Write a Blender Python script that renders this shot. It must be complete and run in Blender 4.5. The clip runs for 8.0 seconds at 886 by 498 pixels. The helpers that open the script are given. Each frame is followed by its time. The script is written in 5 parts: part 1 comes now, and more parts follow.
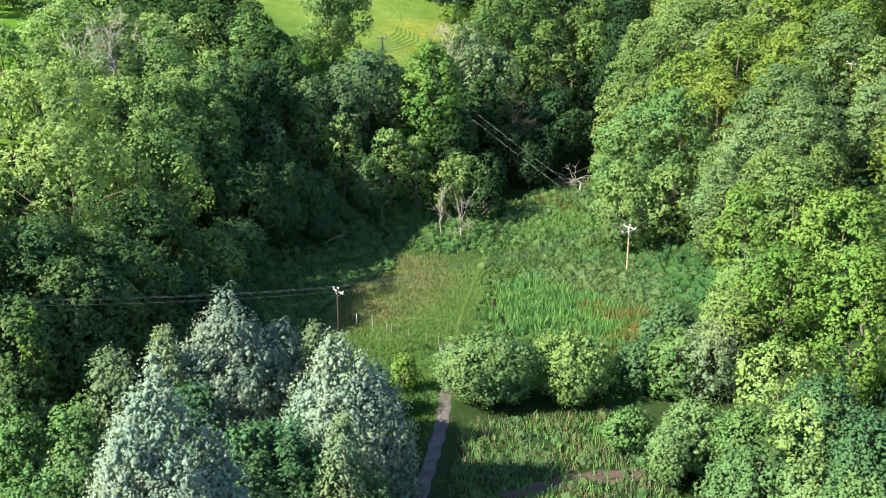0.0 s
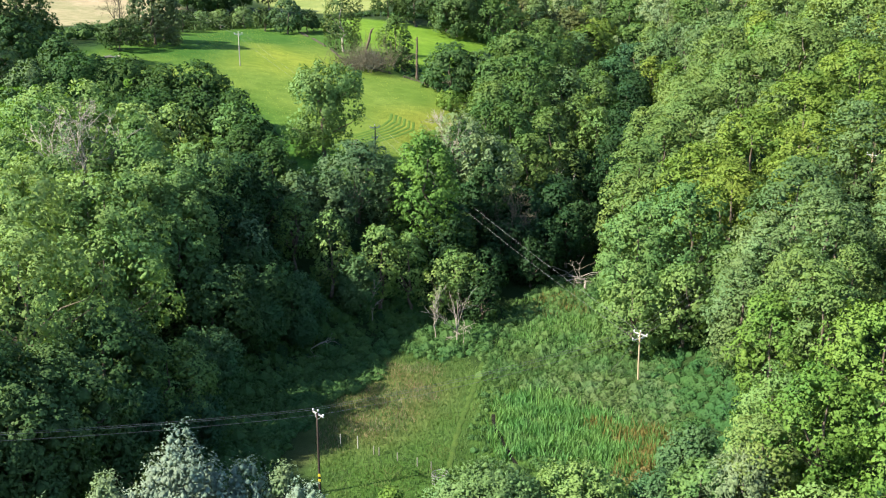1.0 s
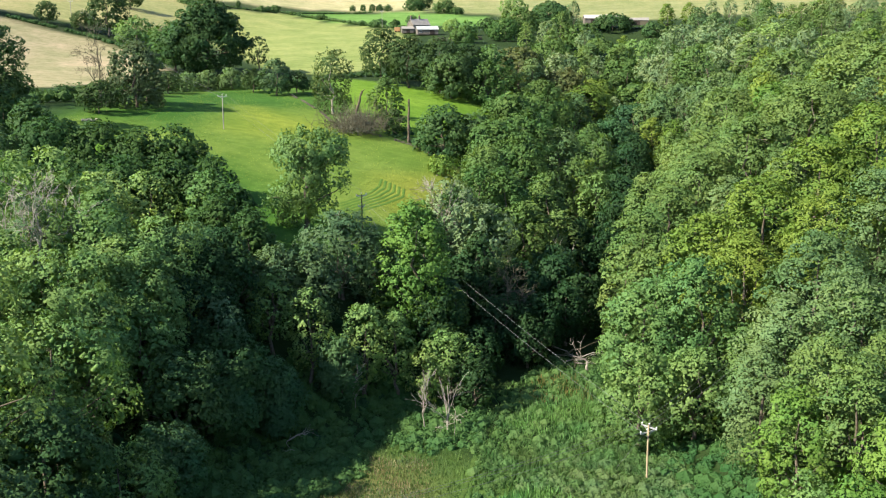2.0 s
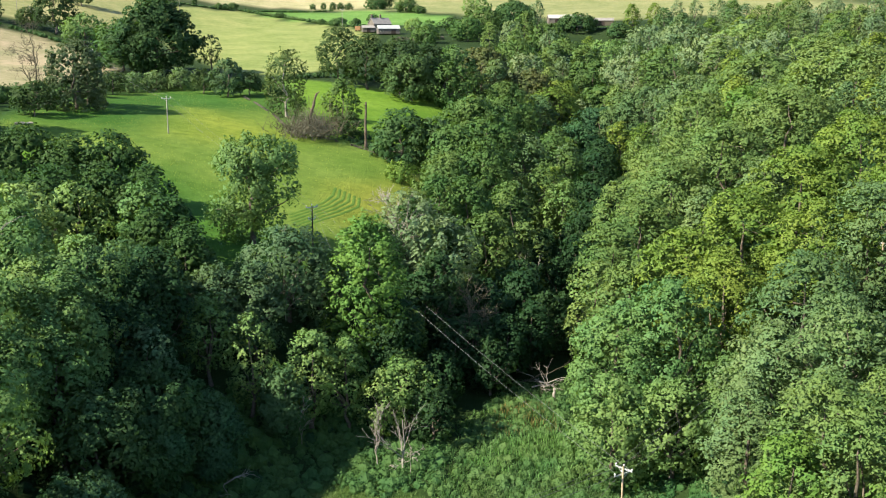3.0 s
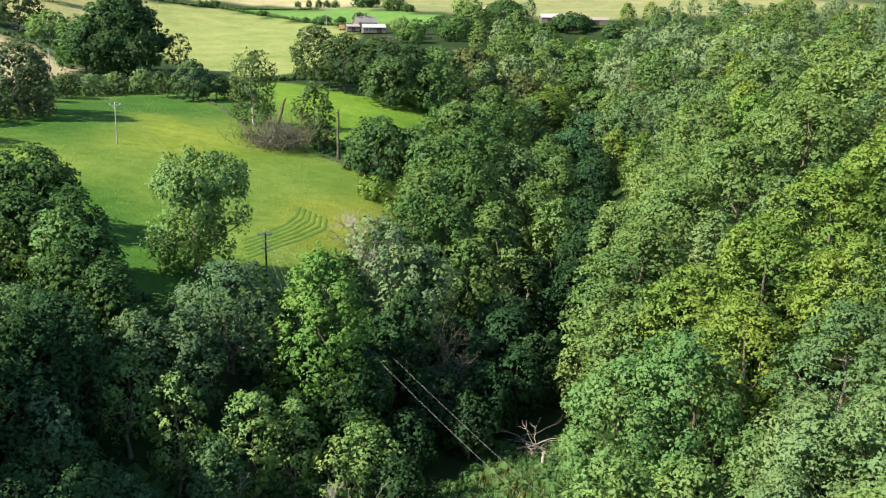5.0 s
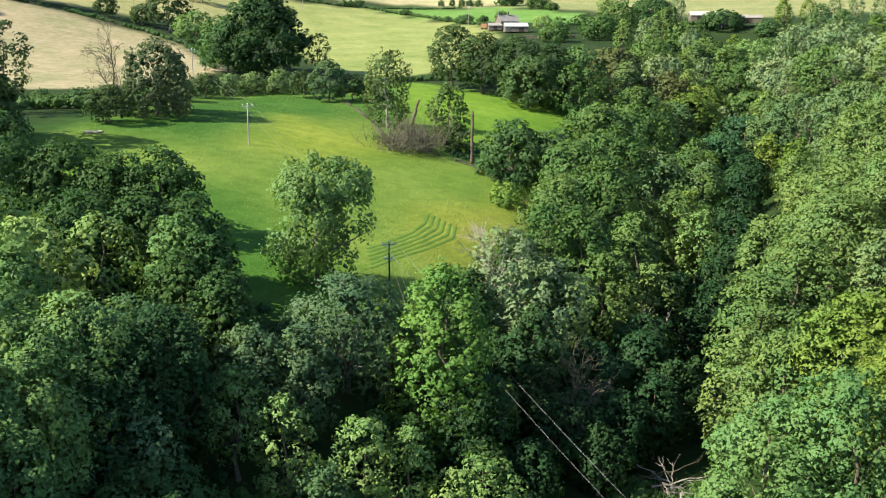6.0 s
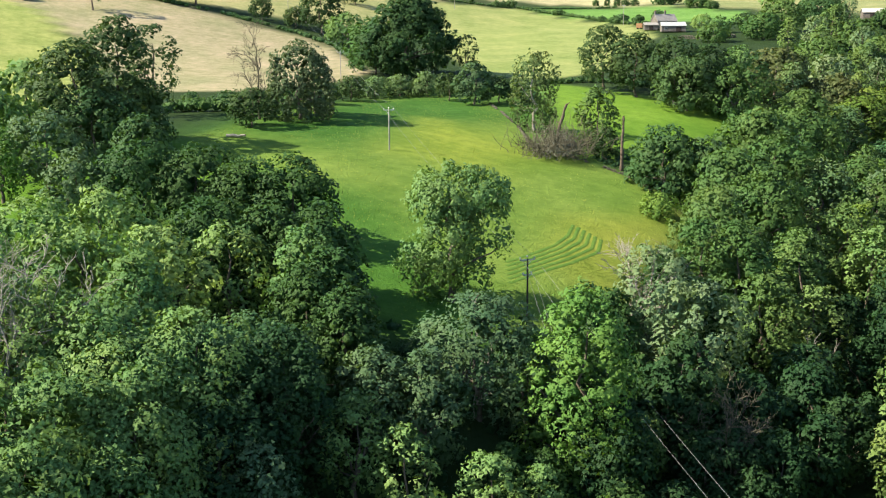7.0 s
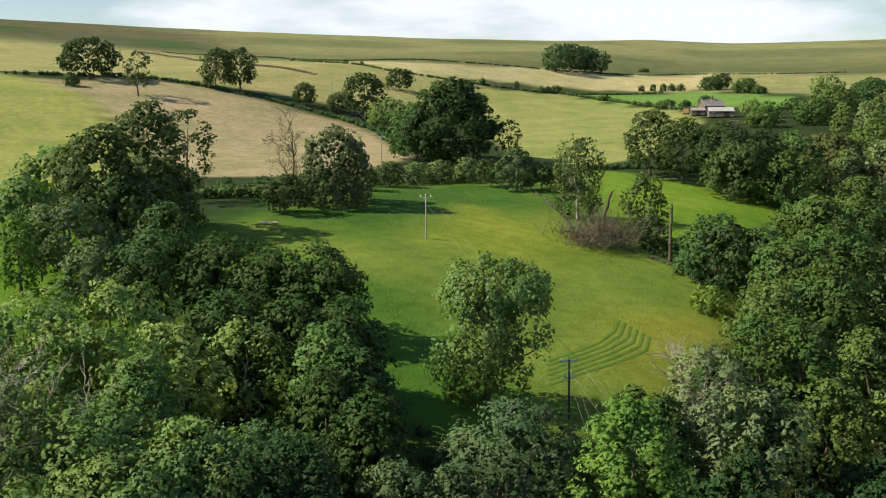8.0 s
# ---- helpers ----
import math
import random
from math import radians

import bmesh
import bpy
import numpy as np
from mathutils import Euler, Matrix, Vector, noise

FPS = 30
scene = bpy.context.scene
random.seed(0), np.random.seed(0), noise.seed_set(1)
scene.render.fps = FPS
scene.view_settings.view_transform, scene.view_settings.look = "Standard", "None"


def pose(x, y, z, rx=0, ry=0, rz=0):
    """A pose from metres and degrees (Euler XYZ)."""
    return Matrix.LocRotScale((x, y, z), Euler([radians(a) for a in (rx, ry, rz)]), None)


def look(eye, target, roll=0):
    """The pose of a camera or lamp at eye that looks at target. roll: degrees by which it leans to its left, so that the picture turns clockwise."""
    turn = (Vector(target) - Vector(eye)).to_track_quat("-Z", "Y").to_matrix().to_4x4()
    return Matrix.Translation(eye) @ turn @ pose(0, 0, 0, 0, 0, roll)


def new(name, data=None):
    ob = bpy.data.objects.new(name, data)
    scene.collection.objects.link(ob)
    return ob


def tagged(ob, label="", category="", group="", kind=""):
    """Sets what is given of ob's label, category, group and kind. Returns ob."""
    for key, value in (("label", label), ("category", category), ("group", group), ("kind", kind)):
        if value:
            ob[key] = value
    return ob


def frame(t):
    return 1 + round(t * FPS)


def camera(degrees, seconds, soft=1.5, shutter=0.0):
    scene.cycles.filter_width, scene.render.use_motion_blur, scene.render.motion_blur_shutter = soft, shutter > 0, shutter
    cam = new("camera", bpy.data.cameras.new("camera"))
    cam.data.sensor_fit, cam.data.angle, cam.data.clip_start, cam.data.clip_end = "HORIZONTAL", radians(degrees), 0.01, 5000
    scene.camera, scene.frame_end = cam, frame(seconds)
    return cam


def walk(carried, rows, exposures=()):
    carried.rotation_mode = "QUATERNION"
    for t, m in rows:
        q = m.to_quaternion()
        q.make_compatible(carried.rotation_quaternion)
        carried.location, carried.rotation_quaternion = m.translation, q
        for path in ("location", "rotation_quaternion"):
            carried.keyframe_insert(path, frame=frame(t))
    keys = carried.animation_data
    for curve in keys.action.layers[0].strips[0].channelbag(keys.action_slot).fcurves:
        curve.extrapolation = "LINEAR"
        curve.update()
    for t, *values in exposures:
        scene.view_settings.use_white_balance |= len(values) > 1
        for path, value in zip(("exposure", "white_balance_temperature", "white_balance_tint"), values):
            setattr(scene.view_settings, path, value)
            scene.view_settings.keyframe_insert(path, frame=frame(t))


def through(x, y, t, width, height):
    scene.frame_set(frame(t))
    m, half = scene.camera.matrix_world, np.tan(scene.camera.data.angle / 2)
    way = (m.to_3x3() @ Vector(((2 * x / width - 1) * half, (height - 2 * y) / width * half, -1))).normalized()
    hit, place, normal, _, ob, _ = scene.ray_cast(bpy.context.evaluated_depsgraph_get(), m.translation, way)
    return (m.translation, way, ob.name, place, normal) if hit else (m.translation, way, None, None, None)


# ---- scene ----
cam = camera(45.6, 8.0, soft=1.1)
PATH = [
    (0, (4.243, 0.033, 57.711), (4.075, 1.921, 57.073), -0.3),
    (0.5, (4.116, 6.994, 57.729), (3.947, 8.905, 57.166), -0.3),
    (1, (4.093, 13.943, 57.746), (3.92, 15.872, 57.25), -0.4),
    (1.5, (4.128, 20.945, 57.789), (3.951, 22.898, 57.396), -0.6),
    (1.7, (4.144, 23.738, 57.8), (3.966, 25.692, 57.41), -0.5),
    (2.8, (4.21, 39.142, 57.995), (4.093, 41.1, 57.602), -0.2),
    (3, (4.251, 41.94, 58.018), (4.149, 43.898, 57.626), -0.1),
    (3.5, (4.477, 48.831, 58.12), (4.386, 50.79, 57.727), 0.0),
    (4, (4.856, 55.427, 58.235), (4.818, 57.388, 57.842), 0.1),
    (4.2, (5.039, 57.888, 58.269), (5.013, 59.849, 57.875), 0.2),
    (5.3, (6.208, 70.296, 58.644), (6.021, 72.247, 58.249), 0.1),
    (5.5, (6.332, 72.405, 58.664), (6.049, 74.345, 58.269), 0.0),
    (6, (6.361, 77.382, 58.694), (6.01, 79.31, 58.297), 0.0),
    (6.5, (6.153, 82.301, 58.737), (5.613, 84.186, 58.341), -0.2),
    (7, (5.616, 87.233, 58.787), (4.99, 89.091, 58.392), -0.4),
    (7.5, (4.771, 92.197, 58.833), (4.062, 94.033, 58.478), -0.4),
    (8, (3.734, 97.148, 58.837), (3.019, 99.001, 58.598), -0.4),
]
walk(cam, [(t, look(eye, target, roll)) for t, eye, target, roll in PATH],
     exposures=((0, 1.72, 6500, 10), (1.5, 1.42, 6500, 10), (3.5, 1.27, 6550, 10), (5.5, 1.3, 6550, 10), (7, 1.36, 6600, 10), (7.5, 1.36, 6650, 10), (7.8, 1.5, 6800, 10), (8, 0.58, 7350, 10)))

# ---- world and sun ----
SUN_FROM = Vector((-0.895, -0.446, 0.0)).normalized()      # the side from which the evening sun shines
SUN_HEIGHT = 38.5

world = bpy.data.worlds.new("evening_sky")
scene.world = world
world.use_nodes = True
wn, wl = world.node_tree.nodes, world.node_tree.links
wn.clear()
sky = wn.new("ShaderNodeTexSky")
sky.sky_type, sky.sun_disc = "NISHITA", False
sky.sun_elevation = radians(SUN_HEIGHT)
sky.sun_rotation = math.atan2(SUN_FROM.x, SUN_FROM.y)
sky.air_density, sky.dust_density, sky.ozone_density = 1.0, 0.4, 2.5
where = wn.new("ShaderNodeTexCoord")
stretch = wn.new("ShaderNodeMapping")
stretch.inputs["Scale"].default_value = (1.6, 1.6, 7.0)
stretch.inputs["Location"].default_value = (0.35, 0.2, 0.1)
puff = wn.new("ShaderNodeTexNoise")
puff.inputs["Scale"].default_value, puff.inputs["Detail"].default_value, puff.inputs["Roughness"].default_value = 1.7, 7.0, 0.55
puff_ramp = wn.new("ShaderNodeValToRGB")
puff_ramp.color_ramp.elements[0].position, puff_ramp.color_ramp.elements[1].position = 0.43, 0.57
cloud = wn.new("ShaderNodeMix")
cloud.data_type = "RGBA"
cloud.inputs["B"].default_value = (6.5, 7.4, 8.7, 1)
back = wn.new("ShaderNodeBackground")
back.inputs["Strength"].default_value = 0.092
out = wn.new("ShaderNodeOutputWorld")
wl.new(where.outputs["Generated"], stretch.inputs["Vector"])
wl.new(stretch.outputs["Vector"], puff.inputs["Vector"])
rise = wn.new("ShaderNodeSeparateXYZ")                    # clouds lie along the horizon and thin out overhead
thin = wn.new("ShaderNodeMapRange")
thin.inputs["From Min"].default_value, thin.inputs["From Max"].default_value = 0.12, 0.45
thin.inputs["To Min"].default_value, thin.inputs["To Max"].default_value = 0.0, 0.2
cover_left = wn.new("ShaderNodeMath")
cover_left.operation = "SUBTRACT"
wl.new(where.outputs["Generated"], rise.inputs["Vector"])
wl.new(rise.outputs["Z"], thin.inputs["Value"])
wl.new(puff.outputs["Fac"], cover_left.inputs[0])
wl.new(thin.outputs["Result"], cover_left.inputs[1])
wl.new(cover_left.outputs["Value"], puff_ramp.inputs["Fac"])
wl.new(puff_ramp.outputs["Color"], cloud.inputs["Factor"])
wl.new(sky.outputs["Color"], cloud.inputs["A"])
wl.new(cloud.outputs["Result"], back.inputs["Color"])
wl.new(back.outputs["Background"], out.inputs["Surface"])

sun_data = bpy.data.lights.new("sun", "SUN")
sun_data.energy, sun_data.angle, sun_data.color = 5.0, radians(0.8), (1.0, 0.91, 0.72)
sun = new("sun", sun_data)
sun_way = SUN_FROM * math.cos(radians(SUN_HEIGHT)) + Vector((0, 0, math.sin(radians(SUN_HEIGHT))))
sun.matrix_world = look(sun_way * 300, (0, 0, 0))

# ---- materials ----
def material(name):
    m = bpy.data.materials.new(name)
    m.use_nodes = True
    n = m.node_tree.nodes
    n.clear()
    return m, n, m.node_tree.links


def rgb_mix(n, l, how, fac, a, b):
    """A colour mix node; fac, a and b are values or sockets."""
    k = n.new("ShaderNodeMix")
    k.data_type, k.blend_type = "RGBA", how
    for key, v in (("Factor", fac), ("A", a), ("B", b)):
        if isinstance(v, bpy.types.NodeSocket):
            l.new(v, k.inputs[key])
        else:
            k.inputs[key].default_value = v if key == "Factor" else (*v, 1)
    return k.outputs["Result"]


def noise_of(n, l, scale, detail=4.0, rough=0.6, space="Object", lo=0.35, hi=0.65):
    co = n.new("ShaderNodeTexCoord")
    t = n.new("ShaderNodeTexNoise")
    t.inputs["Scale"].default_value, t.inputs["Detail"].default_value, t.inputs["Roughness"].default_value = scale, detail, rough
    l.new(co.outputs[space], t.inputs["Vector"])
    r = n.new("ShaderNodeMapRange")
    r.inputs["From Min"].default_value, r.inputs["From Max"].default_value = lo, hi
    l.new(t.outputs["Fac"], r.inputs["Value"])
    return r.outputs["Result"]


def foliage(name, leaf, young, dark, through=0.24, gloss=0.6, leaflet=8.0):
    """Leaves: colour differs from leaf to leaf, from bough to bough and from tree to tree, and light comes through them."""
    m, n, l = material(name)
    leaf, young, dark = ((r, g, 1.12 * b) for r, g, b in (leaf, young, dark))
    geo, info = n.new("ShaderNodeNewGeometry"), n.new("ShaderNodeObjectInfo")
    patch = noise_of(n, l, 0.35, 3.0, 0.6)
    c = rgb_mix(n, l, "MIX", patch, leaf, young)
    c = rgb_mix(n, l, "MULTIPLY", noise_of(n, l, 0.16, 2.0, 0.5, lo=0.42, hi=0.62), c, (0.80, 0.95, 1.06))     # cooler boughs beside warmer ones
    isl = n.new("ShaderNodeMapRange")
    isl.inputs["To Min"].default_value, isl.inputs["To Max"].default_value = -0.5, 0.30
    l.new(geo.outputs["Random Per Island"], isl.inputs["Value"])
    c = rgb_mix(n, l, "MIX", isl.outputs["Result"], c, dark)
    co, cell = n.new("ShaderNodeTexCoord"), n.new("ShaderNodeTexVoronoi")     # single leaves within a spray
    cell.inputs["Scale"].default_value = leaflet
    l.new(co.outputs["Object"], cell.inputs["Vector"])
    bits = n.new("ShaderNodeSeparateColor")
    l.new(cell.outputs["Color"], bits.inputs["Color"])
    c = rgb_mix(n, l, "MIX", bits.outputs["Red"], rgb_mix(n, l, "MULTIPLY", 1.0, c, (1.07, 1.07, 1.07)), rgb_mix(n, l, "MULTIPLY", 1.0, c, (0.88, 0.89, 0.88)))
    ripple = n.new("ShaderNodeBump")
    ripple.inputs["Strength"].default_value, ripple.inputs["Distance"].default_value = 0.8, 0.12
    l.new(bits.outputs["Green"], ripple.inputs["Height"])
    hsv = n.new("ShaderNodeHueSaturation")
    tree_h = n.new("ShaderNodeMapRange")
    tree_h.inputs["To Min"].default_value, tree_h.inputs["To Max"].default_value = 0.482, 0.512
    l.new(info.outputs["Random"], tree_h.inputs["Value"])
    tree_v = n.new("ShaderNodeMapRange")
    tree_v.inputs["To Min"].default_value, tree_v.inputs["To Max"].default_value = 1.14, 0.86
    l.new(info.outputs["Random"], tree_v.inputs["Value"])
    l.new(tree_h.outputs["Result"], hsv.inputs["Hue"])
    l.new(tree_v.outputs["Result"], hsv.inputs["Value"])
    l.new(c, hsv.inputs["Color"])
    p = n.new("ShaderNodeBsdfPrincipled")
    p.inputs["Roughness"].default_value, p.inputs["Specular IOR Level"].default_value = gloss, 0.12
    tr = n.new("ShaderNodeBsdfTranslucent")
    warm = rgb_mix(n, l, "MULTIPLY", 1.0, hsv.outputs["Color"], (1.15, 1.2, 0.5))
    l.new(hsv.outputs["Color"], p.inputs["Base Color"])
    l.new(warm, tr.inputs["Color"])
    l.new(ripple.outputs["Normal"], p.inputs["Normal"])
    mix, o = n.new("ShaderNodeMixShader"), n.new("ShaderNodeOutputMaterial")
    mix.inputs["Fac"].default_value = through
    l.new(p.outputs[0], mix.inputs[1])
    l.new(tr.outputs[0], mix.inputs[2])
    l.new(mix.outputs[0], o.inputs["Surface"])
    return m


def plain(name, a, b, scale, rough=0.8, metal=0.0, bump=0.0, fine=None):
    """A surface of two colours mottled at two scales, with fine relief."""
    m, n, l = material(name)
    c = rgb_mix(n, l, "MIX", noise_of(n, l, scale), a, b)
    c = rgb_mix(n, l, "MULTIPLY", noise_of(n, l, fine or scale * 7), c, (0.72, 0.72, 0.72))
    p, o = n.new("ShaderNodeBsdfPrincipled"), n.new("ShaderNodeOutputMaterial")
    p.inputs["Roughness"].default_value, p.inputs["Metallic"].default_value = rough, metal
    p.inputs["Specular IOR Level"].default_value = 0.5 if rough < 0.7 else 0.1
    l.new(c, p.inputs["Base Color"])
    if bump:
        k = n.new("ShaderNodeBump")
        k.inputs["Strength"].default_value, k.inputs["Distance"].default_value = bump, 0.05
        l.new(noise_of(n, l, scale * 7), k.inputs["Height"])
        l.new(k.outputs["Normal"], p.inputs["Normal"])
    l.new(p.outputs[0], o.inputs["Surface"])
    return m


LEAVES = {
    "sycamore": foliage("sycamore_leaves", (0.118, 0.218, 0.059), (0.170, 0.275, 0.075), (0.064, 0.132, 0.041)),
    "dark_sycamore": foliage("dark_sycamore_leaves", (0.040, 0.093, 0.024), (0.063, 0.127, 0.030), (0.020, 0.050, 0.017)),
    "grey_sycamore": foliage("grey_green_leaves", (0.073, 0.139, 0.055), (0.103, 0.172, 0.069), (0.041, 0.084, 0.037)),
    "oak": foliage("oak_leaves", (0.064, 0.126, 0.038), (0.090, 0.158, 0.046), (0.034, 0.073, 0.024)),
    "brown_oak": foliage("brown_oak_leaves", (0.125, 0.150, 0.045), (0.155, 0.165, 0.055), (0.070, 0.092, 0.030)),
    "young_oak": foliage("young_oak_leaves", (0.112, 0.212, 0.036), (0.157, 0.258, 0.045), (0.065, 0.134, 0.027)),
    "ash": foliage("ash_leaves", (0.160, 0.264, 0.068), (0.237, 0.346, 0.094), (0.086, 0.158, 0.048)),
    "beech": foliage("beech_leaves", (0.120, 0.200, 0.051), (0.173, 0.258, 0.067), (0.066, 0.122, 0.037)),
    "yellow_beech": foliage("yellow_beech_leaves", (0.130, 0.213, 0.034), (0.186, 0.263, 0.044), (0.073, 0.132, 0.025)),
    "lime": foliage("olive_leaves", (0.117, 0.198, 0.063), (0.160, 0.240, 0.085), (0.064, 0.120, 0.043)),
    "willow": foliage("silver_leaves", (0.196, 0.262, 0.167), (0.245, 0.312, 0.212), (0.125, 0.180, 0.106), 0.2, 0.6),
    "birch": foliage("birch_leaves", (0.159, 0.234, 0.102), (0.216, 0.288, 0.138), (0.084, 0.138, 0.064)),
    "sallow": foliage("sallow_leaves", (0.106, 0.204, 0.063), (0.143, 0.245, 0.084), (0.062, 0.125, 0.044)),
    "alder": foliage("alder_leaves", (0.060, 0.141, 0.053), (0.085, 0.176, 0.063), (0.031, 0.078, 0.035)),
    "bramble": foliage("bramble_leaves", (0.056, 0.13, 0.034), (0.08, 0.16, 0.04), (0.032, 0.078, 0.022)),
    "reed": foliage("reed_blades", (0.144, 0.293, 0.071), (0.195, 0.344, 0.095), (0.086, 0.178, 0.056)),
    "herb": foliage("tall_herb_leaves", (0.060, 0.138, 0.034), (0.087, 0.168, 0.047), (0.033, 0.079, 0.024)),
    "sedge": foliage("grey_sedge_blades", (0.086, 0.152, 0.046), (0.118, 0.178, 0.062), (0.050, 0.094, 0.032)),
    "rust": foliage("rusty_dock_leaves", (0.190, 0.165, 0.050), (0.240, 0.180, 0.060), (0.100, 0.115, 0.034)),
    "grass": foliage("meadow_grass_blades", (0.086, 0.158, 0.04), (0.128, 0.182, 0.058), (0.056, 0.104, 0.03)),
    "straw": foliage("dry_grass_blades", (0.244, 0.215, 0.109), (0.286, 0.235, 0.132), (0.138, 0.150, 0.069)),
    "pasture": foliage("pasture_grass_blades", (0.225, 0.265, 0.050), (0.255, 0.290, 0.050), (0.190, 0.235, 0.044)),
}
LEAVES["chestnut"] = foliage("chestnut_leaves", (0.030, 0.078, 0.024), (0.046, 0.102, 0.029), (0.016, 0.042, 0.015))
LEAVES["bright_sycamore"] = foliage("bright_sycamore_leaves", (0.100, 0.215, 0.040), (0.140, 0.270, 0.050), (0.055, 0.130, 0.030))
LEAVES["ravine_sycamore"] = foliage("ravine_sycamore_leaves", (0.079, 0.150, 0.036), (0.112, 0.190, 0.046), (0.044, 0.088, 0.024))
# alder leaves darkened: shade of ravine and bank put into their colour
LEAVES["shade_dark_alder"] = foliage("shade_dark_alder_leaves", (0.025, 0.065, 0.021), (0.037, 0.087, 0.027), (0.013, 0.035, 0.013))
LEAVES["pale_ash"] = foliage("pale_ash_leaves", (0.165, 0.240, 0.095), (0.205, 0.280, 0.120), (0.100, 0.155, 0.060))
LEAVES["wild_willow"] = foliage("yellow_green_willow_leaves", (0.126, 0.233, 0.062), (0.162, 0.276, 0.080), (0.081, 0.161, 0.042))
LEAVES["open_oak"] = LEAVES["field_oak"] = foliage("field_oak_leaves", (0.046, 0.088, 0.026), (0.066, 0.112, 0.032), (0.025, 0.052, 0.017))
LEAVES["hawthorn"] = foliage("hawthorn_leaves", (0.104, 0.146, 0.058), (0.13, 0.17, 0.076), (0.06, 0.088, 0.036))
LEAVES["lone_ash"] = foliage("weeping_ash_leaves", (0.120, 0.221, 0.062), (0.159, 0.264, 0.080), (0.064, 0.131, 0.039))
LEAVES["thin_ash"] = foliage("yellowing_ash_leaves", (0.112, 0.160, 0.045), (0.143, 0.184, 0.056), (0.060, 0.094, 0.029))

BARK = plain("grey_brown_bark", (0.105, 0.085, 0.062), (0.19, 0.165, 0.135), 2.5, 0.9, bump=0.5)
PALE_BARK = plain("bleached_dead_wood", (0.44, 0.41, 0.36), (0.32, 0.285, 0.245), 3.0, 0.9, bump=0.4)
TWIG = plain("dry_brown_twigs", (0.150, 0.138, 0.098), (0.098, 0.090, 0.064), 3.0, 0.9)
SNAG = plain("ivy_stained_dead_trunk", (0.19, 0.145, 0.115), (0.10, 0.085, 0.06), 2.0, 0.9, bump=0.6)
PALE_POLE = plain("weathered_pale_pole_wood", (0.50, 0.40, 0.265), (0.40, 0.32, 0.22), 1.5, 0.8, bump=0.2)
DARK_POLE = plain("creosoted_pole_wood", (0.045, 0.035, 0.032), (0.075, 0.06, 0.052), 1.5, 0.75, bump=0.2)
GREY_POLE = plain("silvered_pole_wood", (0.36, 0.34, 0.31), (0.27, 0.26, 0.235), 1.5, 0.8, bump=0.2)
GALVANISED = plain("galvanised_steel", (0.62, 0.64, 0.66), (0.52, 0.54, 0.56), 4.0, 0.45, 0.4)
DULL_STEEL = plain("weathered_dull_steel", (0.27, 0.28, 0.285), (0.19, 0.195, 0.195), 3.0, 0.6, 0.3)
PORCELAIN = plain("white_glazed_porcelain", (0.80, 0.80, 0.79), (0.72, 0.72, 0.72), 4.0, 0.2)
WIRE = plain("dull_aluminium_wire", (0.16, 0.17, 0.18), (0.11, 0.12, 0.13), 1.0, 0.6, 0.0)
YELLOW = plain("yellow_enamel_sign", (0.66, 0.56, 0.05), (0.58, 0.49, 0.05), 6.0, 0.5)
WHITE_POST = plain("white_painted_post", (0.56, 0.56, 0.53), (0.46, 0.46, 0.43), 4.0, 0.7)
STONE = plain("lichened_field_stone", (0.165, 0.150, 0.120), (0.10, 0.10, 0.078), 1.6, 0.9, bump=0.6)
HOUSE_STONE = plain("grey_house_stone", (0.20, 0.18, 0.16), (0.15, 0.135, 0.12), 0.8, 0.9, bump=0.5)
SLATE = plain("stone_slate_roof", (0.26, 0.245, 0.235), (0.33, 0.31, 0.29), 0.7, 0.8, bump=0.3)
TIN = plain("pale_fibre_cement_sheet", (0.46, 0.48, 0.48), (0.36, 0.38, 0.385), 0.5, 0.7)
PALE_SHEET = plain("weathered_cream_sheet", (0.56, 0.53, 0.47), (0.46, 0.44, 0.40), 0.5, 0.8)
GLASS = plain("dark_window_glass", (0.03, 0.035, 0.04), (0.05, 0.055, 0.06), 2.0, 0.1)
PAINT_WHITE = plain("white_painted_timber", (0.72, 0.72, 0.70), (0.64, 0.64, 0.62), 3.0, 0.6)
ORANGE = plain("orange_painted_steel", (0.42, 0.22, 0.10), (0.34, 0.18, 0.08), 2.0, 0.6)
GRAVEL = plain("trodden_gravel", (0.165, 0.150, 0.158), (0.11, 0.10, 0.105), 0.8, 0.95, bump=0.6, fine=9.0)
MUD = plain("dried_mud", (0.120, 0.088, 0.078), (0.072, 0.055, 0.048), 0.9, 0.95, bump=0.5)
DITCH = plain("dark_ditch_soil", (0.014, 0.015, 0.011), (0.024, 0.024, 0.018), 1.0, 0.95)


